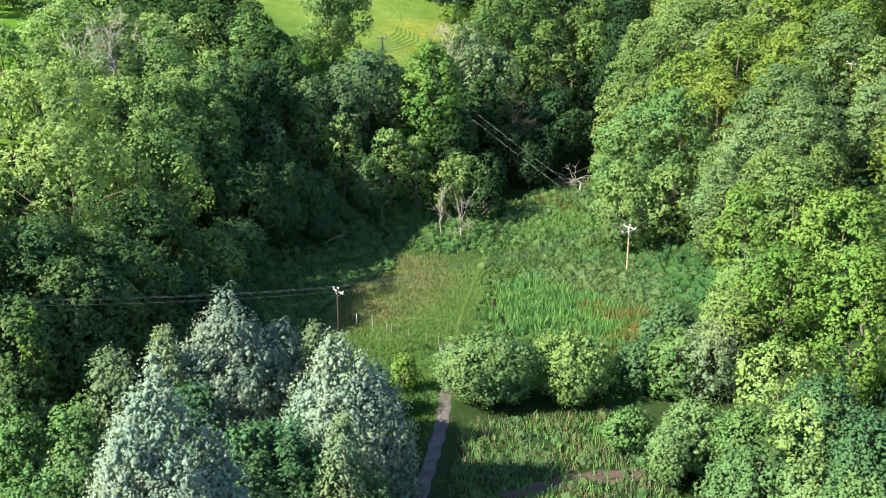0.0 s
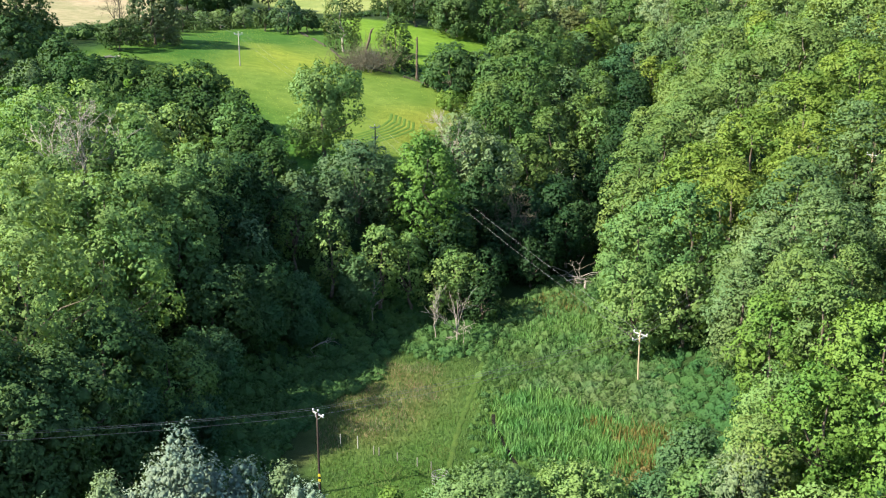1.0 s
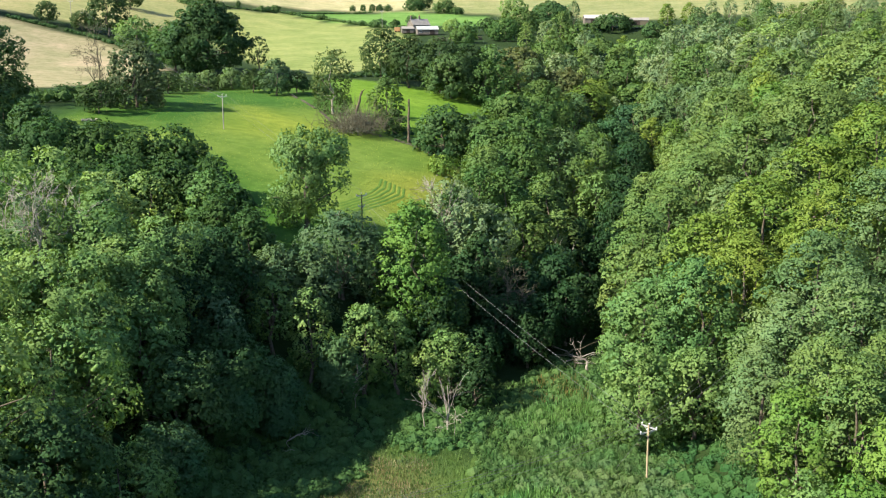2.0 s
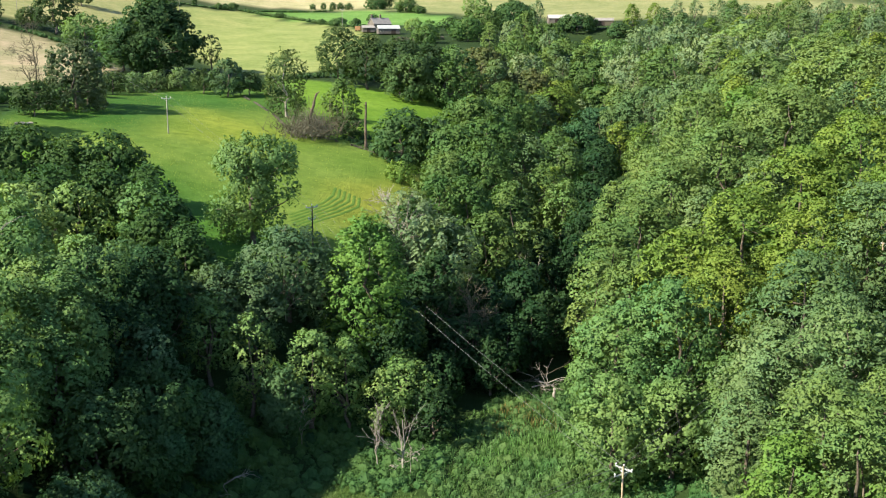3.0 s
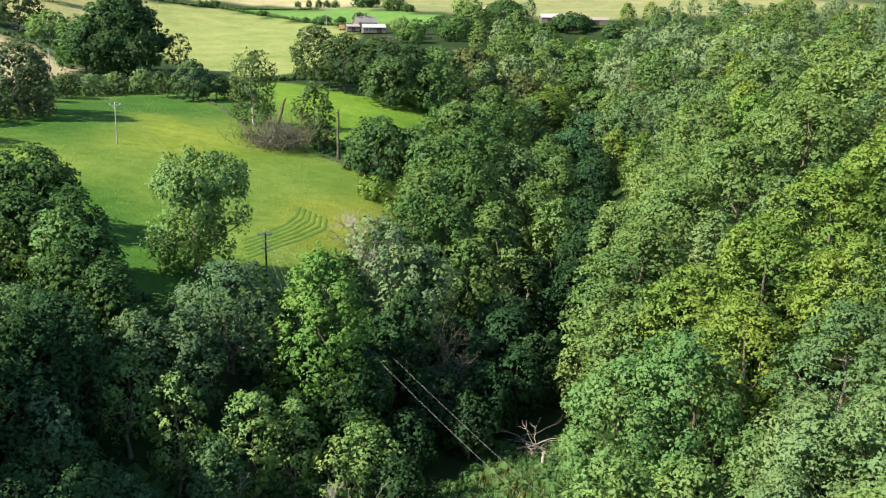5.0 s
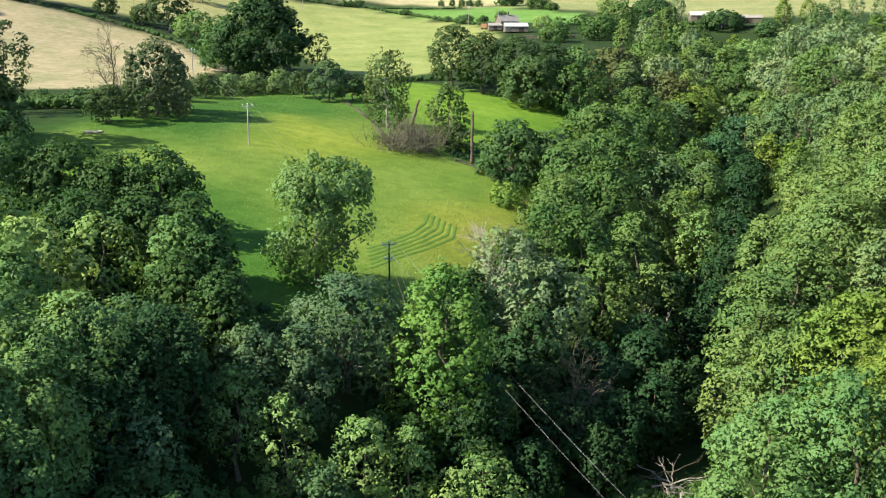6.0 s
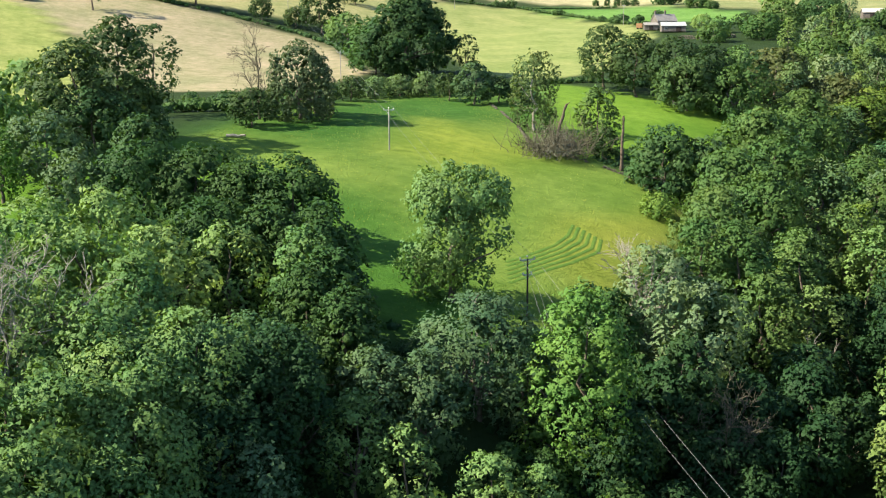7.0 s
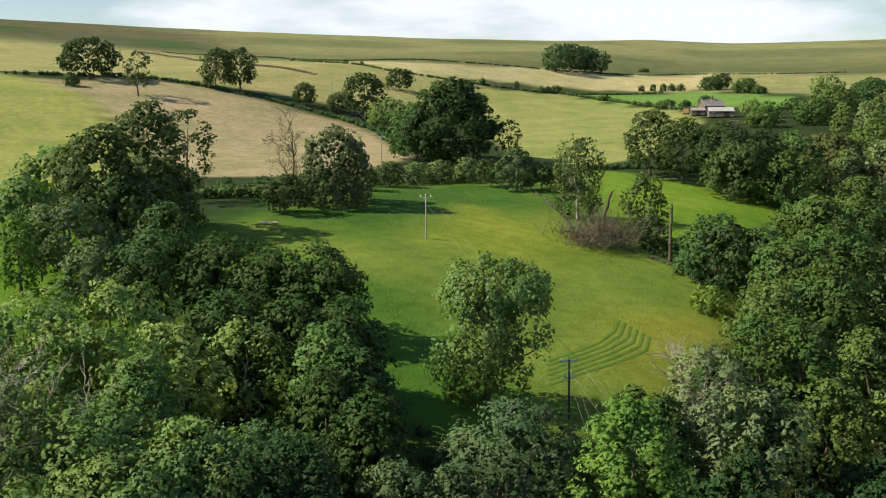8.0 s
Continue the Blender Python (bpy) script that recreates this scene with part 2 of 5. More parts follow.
def ground_material():
    """Turf, stubble, moor and litter: the cover's colour by parcel, mottled at three scales."""
    m, n, l = material("ground_cover")
    at = n.new("ShaderNodeAttribute")
    at.attribute_name = "cover"
    c = at.outputs["Color"]
    c = rgb_mix(n, l, "MULTIPLY", noise_of(n, l, 0.055, 5.0, 0.6), c, (0.70, 0.80, 0.68))
    c = rgb_mix(n, l, "MULTIPLY", noise_of(n, l, 0.014, 6.0, 0.62), c, (0.80, 0.88, 0.80))
    c = rgb_mix(n, l, "MULTIPLY", noise_of(n, l, 0.33, 5.0, 0.65), c, (0.70, 0.76, 0.68))
    c = rgb_mix(n, l, "MULTIPLY", noise_of(n, l, 2.2, 3.0, 0.7), c, (0.86, 0.88, 0.84))
    p, o = n.new("ShaderNodeBsdfPrincipled"), n.new("ShaderNodeOutputMaterial")
    p.inputs["Roughness"].default_value, p.inputs["Specular IOR Level"].default_value = 0.95, 0.1
    k = n.new("ShaderNodeBump")
    k.inputs["Strength"].default_value, k.inputs["Distance"].default_value = 0.45, 0.25
    l.new(noise_of(n, l, 1.3, 6.0, 0.7), k.inputs["Height"])
    l.new(k.outputs["Normal"], p.inputs["Normal"])
    l.new(c, p.inputs["Base Color"])
    l.new(p.outputs[0], o.inputs["Surface"])
    return m


# ---- the lie of the land ----
def soft_step(a, b, v):
    u = np.clip((v - a) / (b - a), 0, 1)
    return u * u * (3 - 2 * u)


def profile(v, xs, ys, blur):
    return sum(np.interp(v + o, xs, ys) for o in (-blur, -blur / 2, 0, blur / 2, blur)) / 5


def left_foot(y):
    """Where the left bank begins: the flat valley bottom narrows into the ravine."""
    return profile(y, (40, 110, 160, 188, 215, 260, 330, 700), (-44, -38, -34, -12, 4, 13, 22, 60), 10)


def right_foot(y):
    return profile(y, (40, 170, 200, 250, 330, 700), (28, 27, 22, 21, 29, 68), 10)


def height(x, y):
    """The ground's height in metres over the valley bottom."""
    x, y = np.asarray(x, float), np.asarray(y, float)
    bed = np.interp(y, (170, 330, 700), (0, 13, 36))
    left = profile(left_foot(y) - x, (0, 12, 24, 38, 60, 92, 140, 300), (0, 7, 13, 17.5, 21, 26.5, 31, 40), 5)
    right = profile(x - right_foot(y), (0, 20, 45, 80, 150, 300), (0, 11, 22, 33, 50, 66), 5)
    near = bed + left + right
    far_d = np.hypot(x - 3, y - 98)
    rise = profile(far_d, (214, 320, 450, 600, 800, 1000, 1300, 1600, 2000, 3500),
                   (31, 43.5, 53.3, 64, 82, 104, 138, 169, 160, 100), 20)
    rise = rise + soft_step(700, 1500, far_d) * profile(-x, (420, 800, 1500), (0, 14, 44), 60)
    rise = rise + 24 * soft_step(320, 540, far_d) * soft_step(130, 320, -x) * (1 - 0.6 * soft_step(700, 1300, far_d))
    cut = np.exp(-((x - left_foot(y) - 5) / 32) ** 2) * np.interp(y, (260, 330, 480, 700), (30, 32, 22, 0))
    far = rise - cut
    k = soft_step(215, 330, far_d) * soft_step(190, 300, y)
    z = near * (1 - k) + far * k
    return z + 0.5 * np.sin(x * 0.05 + 1.3) * np.sin(y * 0.043) * soft_step(5, 20, z)

# ---- the ground ----
def inside(x, y, outline, soft=2.0):
    """1 inside a parcel of land, 0 outside, with a soft edge."""
    x, y = np.asarray(x, float), np.asarray(y, float)
    odd, near = np.zeros(x.shape, bool), np.full(x.shape, 1e9)
    for (ax, ay), (bx, by) in zip(outline, outline[1:] + outline[:1]):
        cross = ((ay > y) != (by > y)) & (x < (bx - ax) * (y - ay) / ((by - ay) or 1e-9) + ax)
        odd ^= cross
        dx, dy = bx - ax, by - ay
        u = np.clip(((x - ax) * dx + (y - ay) * dy) / (dx * dx + dy * dy), 0, 1)
        near = np.minimum(near, np.hypot(x - ax - u * dx, y - ay - u * dy))
    return soft_step(-soft, soft, np.where(odd, near, -near))


HILL_FIELD = ((-114, 278), (-112, 307), (-112, 352), (-100, 389), (-78, 375), (-61, 342), (-51, 319), (-30, 309), (-19, 297),
              (-15, 279), (-19, 257), (-20, 232), (-30, 218), (-50, 212), (-62, 236), (-72, 250), (-90, 262))
PADDOCK = ((-69, 415), (-47, 404), (-10, 392), (-6, 365), (-18, 322), (-36, 316), (-50, 342), (-58, 372))
STUBBLE = ((-330, 470), (-306, 503), (-274, 515), (-239, 515), (-203, 511), (-181, 497), (-137, 434), (-138, 400), (-154, 372),
           (-180, 360), (-226, 410), (-290, 455))
LEFT_LEY = ((-420, 480), (-352, 476), (-288, 455), (-232, 405), (-196, 350), (-170, 318), (-200, 282), (-330, 290), (-520, 400))
UPPER_LEY = ((-850, 930), (-600, 930), (-372, 768), (-330, 800), (-215, 745), (-190, 560), (-310, 508), (-420, 480), (-700, 700))
PALE_HAY = ((-330, 770), (-270, 850), (-218, 960), (-110, 1040), (-95, 872), (-150, 852), (-215, 790), (-262, 722))
GREEN_LEY = ((-172, 806), (-95, 852), (-30, 800), (-28, 726), (-62, 715), (-95, 718), (-152, 762))
HOME_FIELD = ((-225, 720), (-172, 780), (-85, 690), (-62, 620), (-60, 455), (-72, 425), (-98, 436), (-141, 520), (-178, 600))
MEADOW = ((-20, 172), (-6, 169), (-2.5, 160), (-4.5, 140), (-4, 118), (-8, 104), (-14, 110), (-22, 130), (-25, 150), (-19, 158))
DRY_PATCH = ((-21, 168), (-10, 166), (-9, 152), (-15, 138), (-23, 134), (-24, 150))
BOG = ((-3, 168), (24, 172), (26, 120), (16, 116), (0, 118), (-4, 140))
SHADE_TOP = ((-116, 285), (-113, 352), (-100, 389), (-76, 376), (-58, 350), (-68, 334), (-76, 312), (-80, 284))          # shade of the hedge trees, painted as darker green grass
# grass strip below the sycamores, coloured darker for the shade they throw
SHADE_FOOT = ((-92, 262), (-64, 258), (-47, 240), (-34, 228), (-28, 215), (-52, 208), (-64, 234), (-78, 248))
ROUGH_EDGE = ((-80, 385), (-63, 342), (-53, 317), (-28, 306), (-34, 318), (-48, 342), (-56, 372), (-67, 418))
RIGHT_LEY = ((-140, 1060), (40, 1010), (220, 960), (300, 800), (60, 760), (-10, 790), (-30, 830), (-95, 860))
BRACKEN = (((-790, 1140), (-742, 1155), (-585, 1001), (-645, 1002), (-738, 1074)), ((-980, 1125), (-905, 1115), (-858, 1058), (-889, 1035), (-1020, 1040)))
BUTTERCUPS = ((-15, 288), (-33, 268), (-30, 246), (-20, 240), (-15, 270))
BUTTERCUPS_TOP = ((-46, 312), (-80, 330), (-74, 290), (-52, 284))


def cover_colour(x, y):
    """The base colour of what grows on the ground at a place, with tree shade painted into two pasture edges."""
    z = height(x, y)
    c = np.empty((len(x), 3))
    c[:] = (0.034, 0.058, 0.020)                                  # woodland floor and rank growth
    parcels = ((((-600, 150), (-114, 278), (-90, 262), (-78, 222), (-70, 190), (-78, 160), (-130, 90), (-600, 60)), (0.125, 0.235, 0.026), 5),
               (ROUGH_EDGE, (0.105, 0.185, 0.040), 2.5), (RIGHT_LEY, (0.340, 0.315, 0.160), 8), (HILL_FIELD, (0.192, 0.262, 0.052), 2.0), (SHADE_TOP, (0.058, 0.142, 0.024), 15), (SHADE_FOOT, (0.078, 0.175, 0.028), 9), (BUTTERCUPS, (0.300, 0.310, 0.055), 7), (BUTTERCUPS_TOP, (0.270, 0.310, 0.050), 10),
               (PADDOCK, (0.165, 0.270, 0.034), 2.0), (HOME_FIELD, (0.350, 0.355, 0.138), 2.5), (UPPER_LEY, (0.400, 0.352, 0.178), 3),
               (LEFT_LEY, (0.355, 0.362, 0.125), 3), (STUBBLE, (0.440, 0.345, 0.242), 2.5), (GREEN_LEY, (0.190, 0.320, 0.085), 3),
               (PALE_HAY, (0.570, 0.465, 0.295), 3), (MEADOW, (0.096, 0.170, 0.042), 1.5), (DRY_PATCH, (0.190, 0.178, 0.074), 5),
               (BOG, (0.095, 0.160, 0.040), 2.0))
    moor = soft_step(60, 150, height(x, y)) * soft_step(560, 800, np.hypot(x, y - 98))
    c = c * (1 - moor[:, None]) + np.array((0.300, 0.285, 0.150)) * moor[:, None]
    for outline, colour, soft in parcels:
        k = inside(x, y, outline, soft)[:, None]
        c = c * (1 - k) + np.array(colour) * k
    k = inside(x, y, ((-1000, 1000), (-742, 1000), (-520, 930), (-600, 1080), (-800, 1300), (-1300, 1400)), 30)[:, None]
    c = c * (1 - k) + np.array((0.150, 0.130, 0.080)) * k
    for outline in BRACKEN:
        k = inside(x, y, outline, 9)[:, None]
        c = c * (1 - k) + np.array((0.050, 0.115, 0.022)) * k
    heath = soft_step(0.0, 0.3, np.sin(x * 0.011 + y * 0.004) * np.sin(y * 0.017 - x * 0.003)) * soft_step(900, 1150, np.hypot(x, y - 98))
    return c * (1 - 0.45 * heath[:, None]) + np.array((0.085, 0.105, 0.055)) * 0.45 * heath[:, None]


def spaced(lo, hi, fine_lo, fine_hi, step, grow):
    """Coordinates close together in the middle and ever further apart outwards."""
    mid = list(np.arange(fine_lo, fine_hi + 0.1, step))
    down, up, s = [], [], step
    v = mid[-1]
    while v < hi:
        s *= grow
        v += s
        up.append(min(v, hi))
    v, s = mid[0], step
    while v > lo:
        s *= grow
        v -= s
        down.append(max(v, lo))
    return np.array(down[::-1] + mid + up)


def mesh_of(name, verts, faces, mat, smooth=False, shading=None):
    """A mesh from arrays of vertices and of faces with equally many corners; shading: a normal for each vertex."""
    me = bpy.data.meshes.new(name)
    verts, faces = np.asarray(verts, np.float32), np.asarray(faces, np.int32)
    k = faces.shape[1]
    me.vertices.add(len(verts))
    me.vertices.foreach_set("co", verts.ravel())
    me.loops.add(faces.size)
    me.loops.foreach_set("vertex_index", faces.ravel())
    me.polygons.add(len(faces))
    me.polygons.foreach_set("loop_start", np.arange(0, faces.size, k, dtype=np.int32))
    me.polygons.foreach_set("use_smooth", np.full(len(faces), smooth))
    if shading is not None:
        me.attributes.new("custom_normal", "FLOAT_VECTOR", "POINT").data.foreach_set("vector", np.asarray(shading, np.float32).ravel())
    me.update(calc_edges=True)
    me.materials.append(mat)
    return me


gx = spaced(-2600, 2600, -150, 120, 2.8, 1.07)
gy = spaced(-900, 3600, 60, 440, 2.8, 1.06)
GX, GY = np.meshgrid(gx, gy)
flat_x, flat_y = GX.ravel(), GY.ravel()
flat_z = height(flat_x, flat_y)
index = np.arange(len(flat_x)).reshape(GX.shape)
quads = np.stack([index[:-1, :-1], index[:-1, 1:], index[1:, 1:], index[1:, :-1]], -1).reshape(-1, 4)
ground_mesh = mesh_of("ground", np.stack([flat_x, flat_y, flat_z], 1), quads, ground_material(), True)
cover = ground_mesh.color_attributes.new("cover", "FLOAT_COLOR", "POINT")
cover.data.foreach_set("color", np.column_stack([cover_colour(flat_x, flat_y), np.ones(len(flat_x))]).astype(np.float32).ravel())
tagged(new("ground", ground_mesh), "grassy valley floor, hill pasture, stubble and far moorland", "ground", kind="structure")


def strip(name, line, wide, mat, lift, label, category, steps=60, wobble=0.15):
    """A band of ground cover that follows the land along a line of points."""
    line = np.array(line, float)
    d = np.r_[0, np.cumsum(np.hypot(*np.diff(line, axis=0).T))]
    s = np.linspace(0, d[-1], steps)
    x, y = np.interp(s, d, line[:, 0]), np.interp(s, d, line[:, 1])
    for _ in range(3):
        x[1:-1], y[1:-1] = (x[:-2] + x[2:] + 2 * x[1:-1]) / 4, (y[:-2] + y[2:] + 2 * y[1:-1]) / 4
    tx, ty = np.gradient(x), np.gradient(y)
    t = np.hypot(tx, ty)
    nx, ny = -ty / t, tx / t
    rng = np.random.default_rng(len(line) + steps)
    rows = []
    for k in np.linspace(-1, 1, 5):
        w = wide / 2 * k * (1 + wobble * np.sin(s * 1.7 + k) * rng.uniform(0.6, 1.4, steps))
        px, py = x + nx * w, y + ny * w
        rows.append(np.stack([px, py, height(px, py) + lift - 0.05 * abs(k)], 1))
    v = np.concatenate(rows)
    i = np.arange(5 * steps).reshape(5, steps)
    q = np.stack([i[:-1, :-1], i[:-1, 1:], i[1:, 1:], i[1:, :-1]], -1).reshape(-1, 4)[:, ::-1]
    return tagged(new(name, mesh_of(name, v, q, mat, True)), label, category, kind="structure")


strip("path", ((-8.5, 70), (-6.6, 90), (-6.0, 100), (-5.6, 108), (-5.9, 118), (-6.1, 128)), 1.5, GRAVEL, 0.07, "narrow grey trodden gravel path through long grass", "path")
strip("mud_bank", ((2.0, 92.5), (6, 95.0), (9, 96.8), (12, 97.6), (16.5, 98.6)), 2.6, MUD, 0.09, "bare brown mud at the edge of the marsh", "mud")
strip("ditch", ((-1.2, 148), (-0.9, 144), (0.2, 140), (1.0, 137), (2.2, 133)), 0.5, DITCH, 0.06, "dark wet ditch between the reeds", "ditch")
WHEELING = plain("flattened_grass", (0.070, 0.155, 0.026), (0.110, 0.195, 0.032), 0.3, 0.95)
INNER = np.array(((-36.0, 241.0), (-33.1, 247.6), (-31.1, 253.6), (-30.2, 259.7), (-30.6, 266.0)))
OUTER = np.array(((-33.4, 233.3), (-30.5, 240.5), (-27.0, 248.4), (-24.4, 256.2), (-25.0, 262.3)))
for k in np.linspace(0, 1, 6):                              # the tractor turned round the low corner of the field
    strip("wheel_track", INNER * (1 - k) + OUTER * k, 0.65, WHEELING, 0.07, "curved tractor track pressed into the pasture grass", "track", 60, 0.06)
strip("trodden_line", ((-3.6, 168), (-4.2, 160), (-4.8, 152), (-5.6, 143), (-5.9, 131)), 0.7, plain("trodden_turf", (0.048, 0.095, 0.022), (0.075, 0.125, 0.028), 0.6, 0.95), 0.10,
      "dark trodden line through the meadow grass", "track", 40, 0.3)

# ---- trees ----
def part(name, me, parent, label="", category=""):
    ob = new(name, me)
    ob.parent = parent
    return tagged(ob, label, category)


def tube(points, radii, sides=6):
    """Vertices and quads of a tapered tube along points."""
    p, r = np.asarray(points, float), np.asarray(radii, float)
    t = np.gradient(p, axis=0)
    t /= np.linalg.norm(t, axis=1)[:, None] + 1e-9
    up = np.where(np.abs(t[:, 2:3]) > 0.9, np.array([[1.0, 0, 0]]), np.array([[0, 0, 1.0]]))
    a = np.cross(t, up)
    a /= np.linalg.norm(a, axis=1)[:, None] + 1e-9
    b = np.cross(t, a)
    ang = np.linspace(0, 2 * math.pi, sides, endpoint=False)
    v = p[:, None] + r[:, None, None] * (a[:, None] * np.cos(ang)[None, :, None] + b[:, None] * np.sin(ang)[None, :, None])
    n = len(p)
    i = np.arange(n * sides).reshape(n, sides)
    j = np.roll(i, -1, 1)
    q = np.stack([i[:-1], j[:-1], j[1:], i[1:]], -1).reshape(-1, 4)
    return v.reshape(-1, 3), q


def joined(pieces):
    vs, fs, k = [], [], 0
    for v, f in pieces:
        vs.append(v)
        fs.append(f + k)
        k += len(v)
    return np.concatenate(vs), np.concatenate(fs)


def bent(a, b, rng, sway, steps=5):
    """Points from a to b along an uneven bough."""
    u = np.linspace(0, 1, steps)[:, None]
    off = rng.normal(0, sway, (steps, 3)) * np.sin(u * math.pi)
    return np.asarray(a) * (1 - u) + np.asarray(b) * u + off


def unit(v):
    return v / (np.linalg.norm(v, axis=-1, keepdims=True) + 1e-9)


def sprays(rng, centre, normal, size, slim=0.55, drop=0.0):
    """One small leafy spray, a three-cornered blade, at each centre, facing roughly along its normal."""
    n = len(centre)
    t = unit(np.cross(normal, rng.normal(0, 1, (n, 3))))
    t[:, 2] -= drop
    t = unit(t)
    b = unit(np.cross(normal, t))
    s = size * rng.uniform(0.6, 1.35, (n, 1))
    tip = centre + t * s * 0.6
    left = centre - t * s * 0.4 + b * s * slim * rng.uniform(0.6, 1.1, (n, 1))
    right = centre - t * s * rng.uniform(0.1, 0.45, (n, 1)) - b * s * slim * rng.uniform(0.6, 1.1, (n, 1))
    turned = np.einsum("ij,ij->i", np.cross(left - tip, right - tip), normal) < 0
    left[turned], right[turned] = right[turned].copy(), left[turned].copy()
    v = np.stack([tip, left, right], 1).reshape(-1, 3)
    return v, np.arange(3 * n).reshape(n, 3)


# shape of a crown: where it starts, how it swells, how big and how flat its boughs are, how leafy it is
FORMS = {
    "round": dict(base=0.14, swell=(0.62, 0.95, 1.0, 0.80, 0.40), bough=0.30, flat=0.85, count=1.0, leaf=1.0, gap=0.12, slim=0.55, drop=0.0, tuft=0.36, rise=0.45),
    "dense": dict(base=0.08, swell=(0.80, 1.0, 0.98, 0.78, 0.38), bough=0.30, flat=0.9, count=1.15, leaf=0.95, gap=0.05, slim=0.6, drop=0.0, tuft=0.30, rise=0.5),
    "airy": dict(base=0.24, swell=(0.55, 0.90, 1.0, 0.82, 0.42), bough=0.27, flat=1.0, count=0.85, leaf=1.1, gap=0.22, slim=0.40, drop=0.15, tuft=0.30, rise=0.4),
    "layer": dict(base=0.08, swell=(0.78, 1.0, 1.0, 0.78, 0.36), bough=0.30, flat=0.55, count=1.15, leaf=1.0, gap=0.06, slim=0.42, drop=0.25, tuft=0.40, rise=0.95),
    "spire": dict(base=0.10, swell=(0.9, 1.0, 0.92, 0.72, 0.38), bough=0.20, flat=1.3, count=1.35, leaf=0.76, gap=0.05, slim=0.42, drop=-0.2, tuft=0.40, rise=0.25),
    "bush": dict(base=0.0, swell=(0.95, 1.0, 0.96, 0.80, 0.42), bough=0.17, flat=1.0, count=1.2, leaf=0.9, gap=0.02, slim=0.5, drop=-0.1, tuft=0.28, rise=0.4),
    "open": dict(base=0.26, swell=(0.5, 0.85, 1.0, 0.85, 0.45), bough=0.22, flat=0.7, count=0.62, leaf=0.9, gap=0.35, slim=0.5, drop=0.0, tuft=0.36, rise=0.5),
    "park": dict(base=0.20, swell=(0.70, 0.98, 1.0, 0.80, 0.42), bough=0.27, flat=0.75, count=1.1, leaf=0.9, gap=0.10, slim=0.6, drop=0.0, tuft=0.34, rise=0.5),
    "weep": dict(base=0.05, swell=(0.80, 0.88, 1.0, 0.95, 0.55), bough=0.24, flat=1.2, count=1.15, leaf=0.9, gap=0.10, slim=0.48, drop=0.5, tuft=0.44, rise=0.05),
}
SPECIES = {
    "sycamore": ("round", "sycamore", "tall mid-green sycamore with a billowing leafy crown"),
    "dark_sycamore": ("dense", "sycamore", "dense dark green sycamore at the pasture's edge"),
    "bright_sycamore": ("dense", "sycamore", "tall bright green sycamore with a columnar crown"),
    "ravine_sycamore": ("round", "sycamore", "deep green sycamore growing in the ravine"),
    "shade_dark_alder": ("round", "alder", "alder with leaves coloured dark for the shade it stands in"),
    "pale_ash": ("airy", "ash", "pale grey-green ash with thinning upper boughs"),
    "grey_sycamore": ("round", "tree", "grey-green broadleaf tree with a full rounded crown"),
    "oak": ("dense", "oak", "dark green oak with a broad dense crown"),
    "field_oak": ("park", "oak", "dark green open-grown oak with a spreading crown"),
    "brown_oak": ("dense", "oak", "oak with a bronze-brown tinge to its leaves"),
    "young_oak": ("round", "oak", "bright yellow-green young oak in full leaf"),
    "open_oak": ("open", "oak", "open-crowned oak with sky between its boughs"),
    "ash": ("airy", "ash", "light green ash with feathery upright foliage"),
    "thin_ash": ("weep", "ash", "thin yellowing ash leaning over a wall"),
    "lone_ash": ("weep", "ash", "lone ash with hanging foliage in a pasture"),
    "beech": ("layer", "beech", "olive-green beech with layered drooping sprays"),
    "yellow_beech": ("layer", "beech", "sunlit yellow-green beech with layered sprays"),
    "lime": ("layer", "tree", "grey-olive broadleaf tree on a wooded slope"),
    "willow": ("spire", "willow", "silvery white willow with upright feathery boughs"),
    "wild_willow": ("bush", "willow", "yellow-green willow scrub in the valley bottom"),
    "birch": ("spire", "birch", "slim pale green birch among willows"),
    "sallow": ("bush", "sallow", "rounded grey-green sallow bush reaching the ground"),
    "alder": ("bush", "alder", "dark green alder scrub in the valley bottom"),
    "hawthorn": ("bush", "hawthorn", "dull olive hawthorn bush in a hedge line"),
    "chestnut": ("dense", "chestnut", "very large dark green horse chestnut in a hedge"),
}
NAMES = {"lime": "broadleaf_tree", "grey_sycamore": "broadleaf_tree", "sallow": "sallow_bush", "hawthorn": "hawthorn_bush", "wild_willow": "willow_bush"}
STANDING = []
_ico = bmesh.new()
bmesh.ops.create_icosphere(_ico, subdivisions=1, radius=1.0)
HEART = np.array([v.co[:] for v in _ico.verts])
HEART_FACES = np.array([[v.index for v in f.verts] for f in _ico.faces])
_ico.free()
OCTA = np.array(((1, 0, 0), (0, 1, 0), (-1, 0, 0), (0, -1, 0), (0, 0, 1), (0, 0, -1)), float)
OCTA_FACES = np.array(((0, 1, 4), (1, 2, 4), (2, 3, 4), (3, 0, 4), (1, 0, 5), (2, 1, 5), (3, 2, 5), (0, 3, 5)))


def lobed(rng, lobes, rb):
    """Bough centres spread over a crown that is made of several rounded masses: (x, y, z, half width, half height)."""
    c = []
    for x, y, z, r, t in lobes:
        k = max(5, int(9 * (r * r + 2 * r * t) / 3 / (rb * rb)))
        d = unit(rng.normal(0, 1, (k, 3)))
        c.append(np.array([x, y, z]) + d * np.array([r, r, t]) * rng.uniform(0.72, 1.0, (k, 1)))
    return np.concatenate(c)


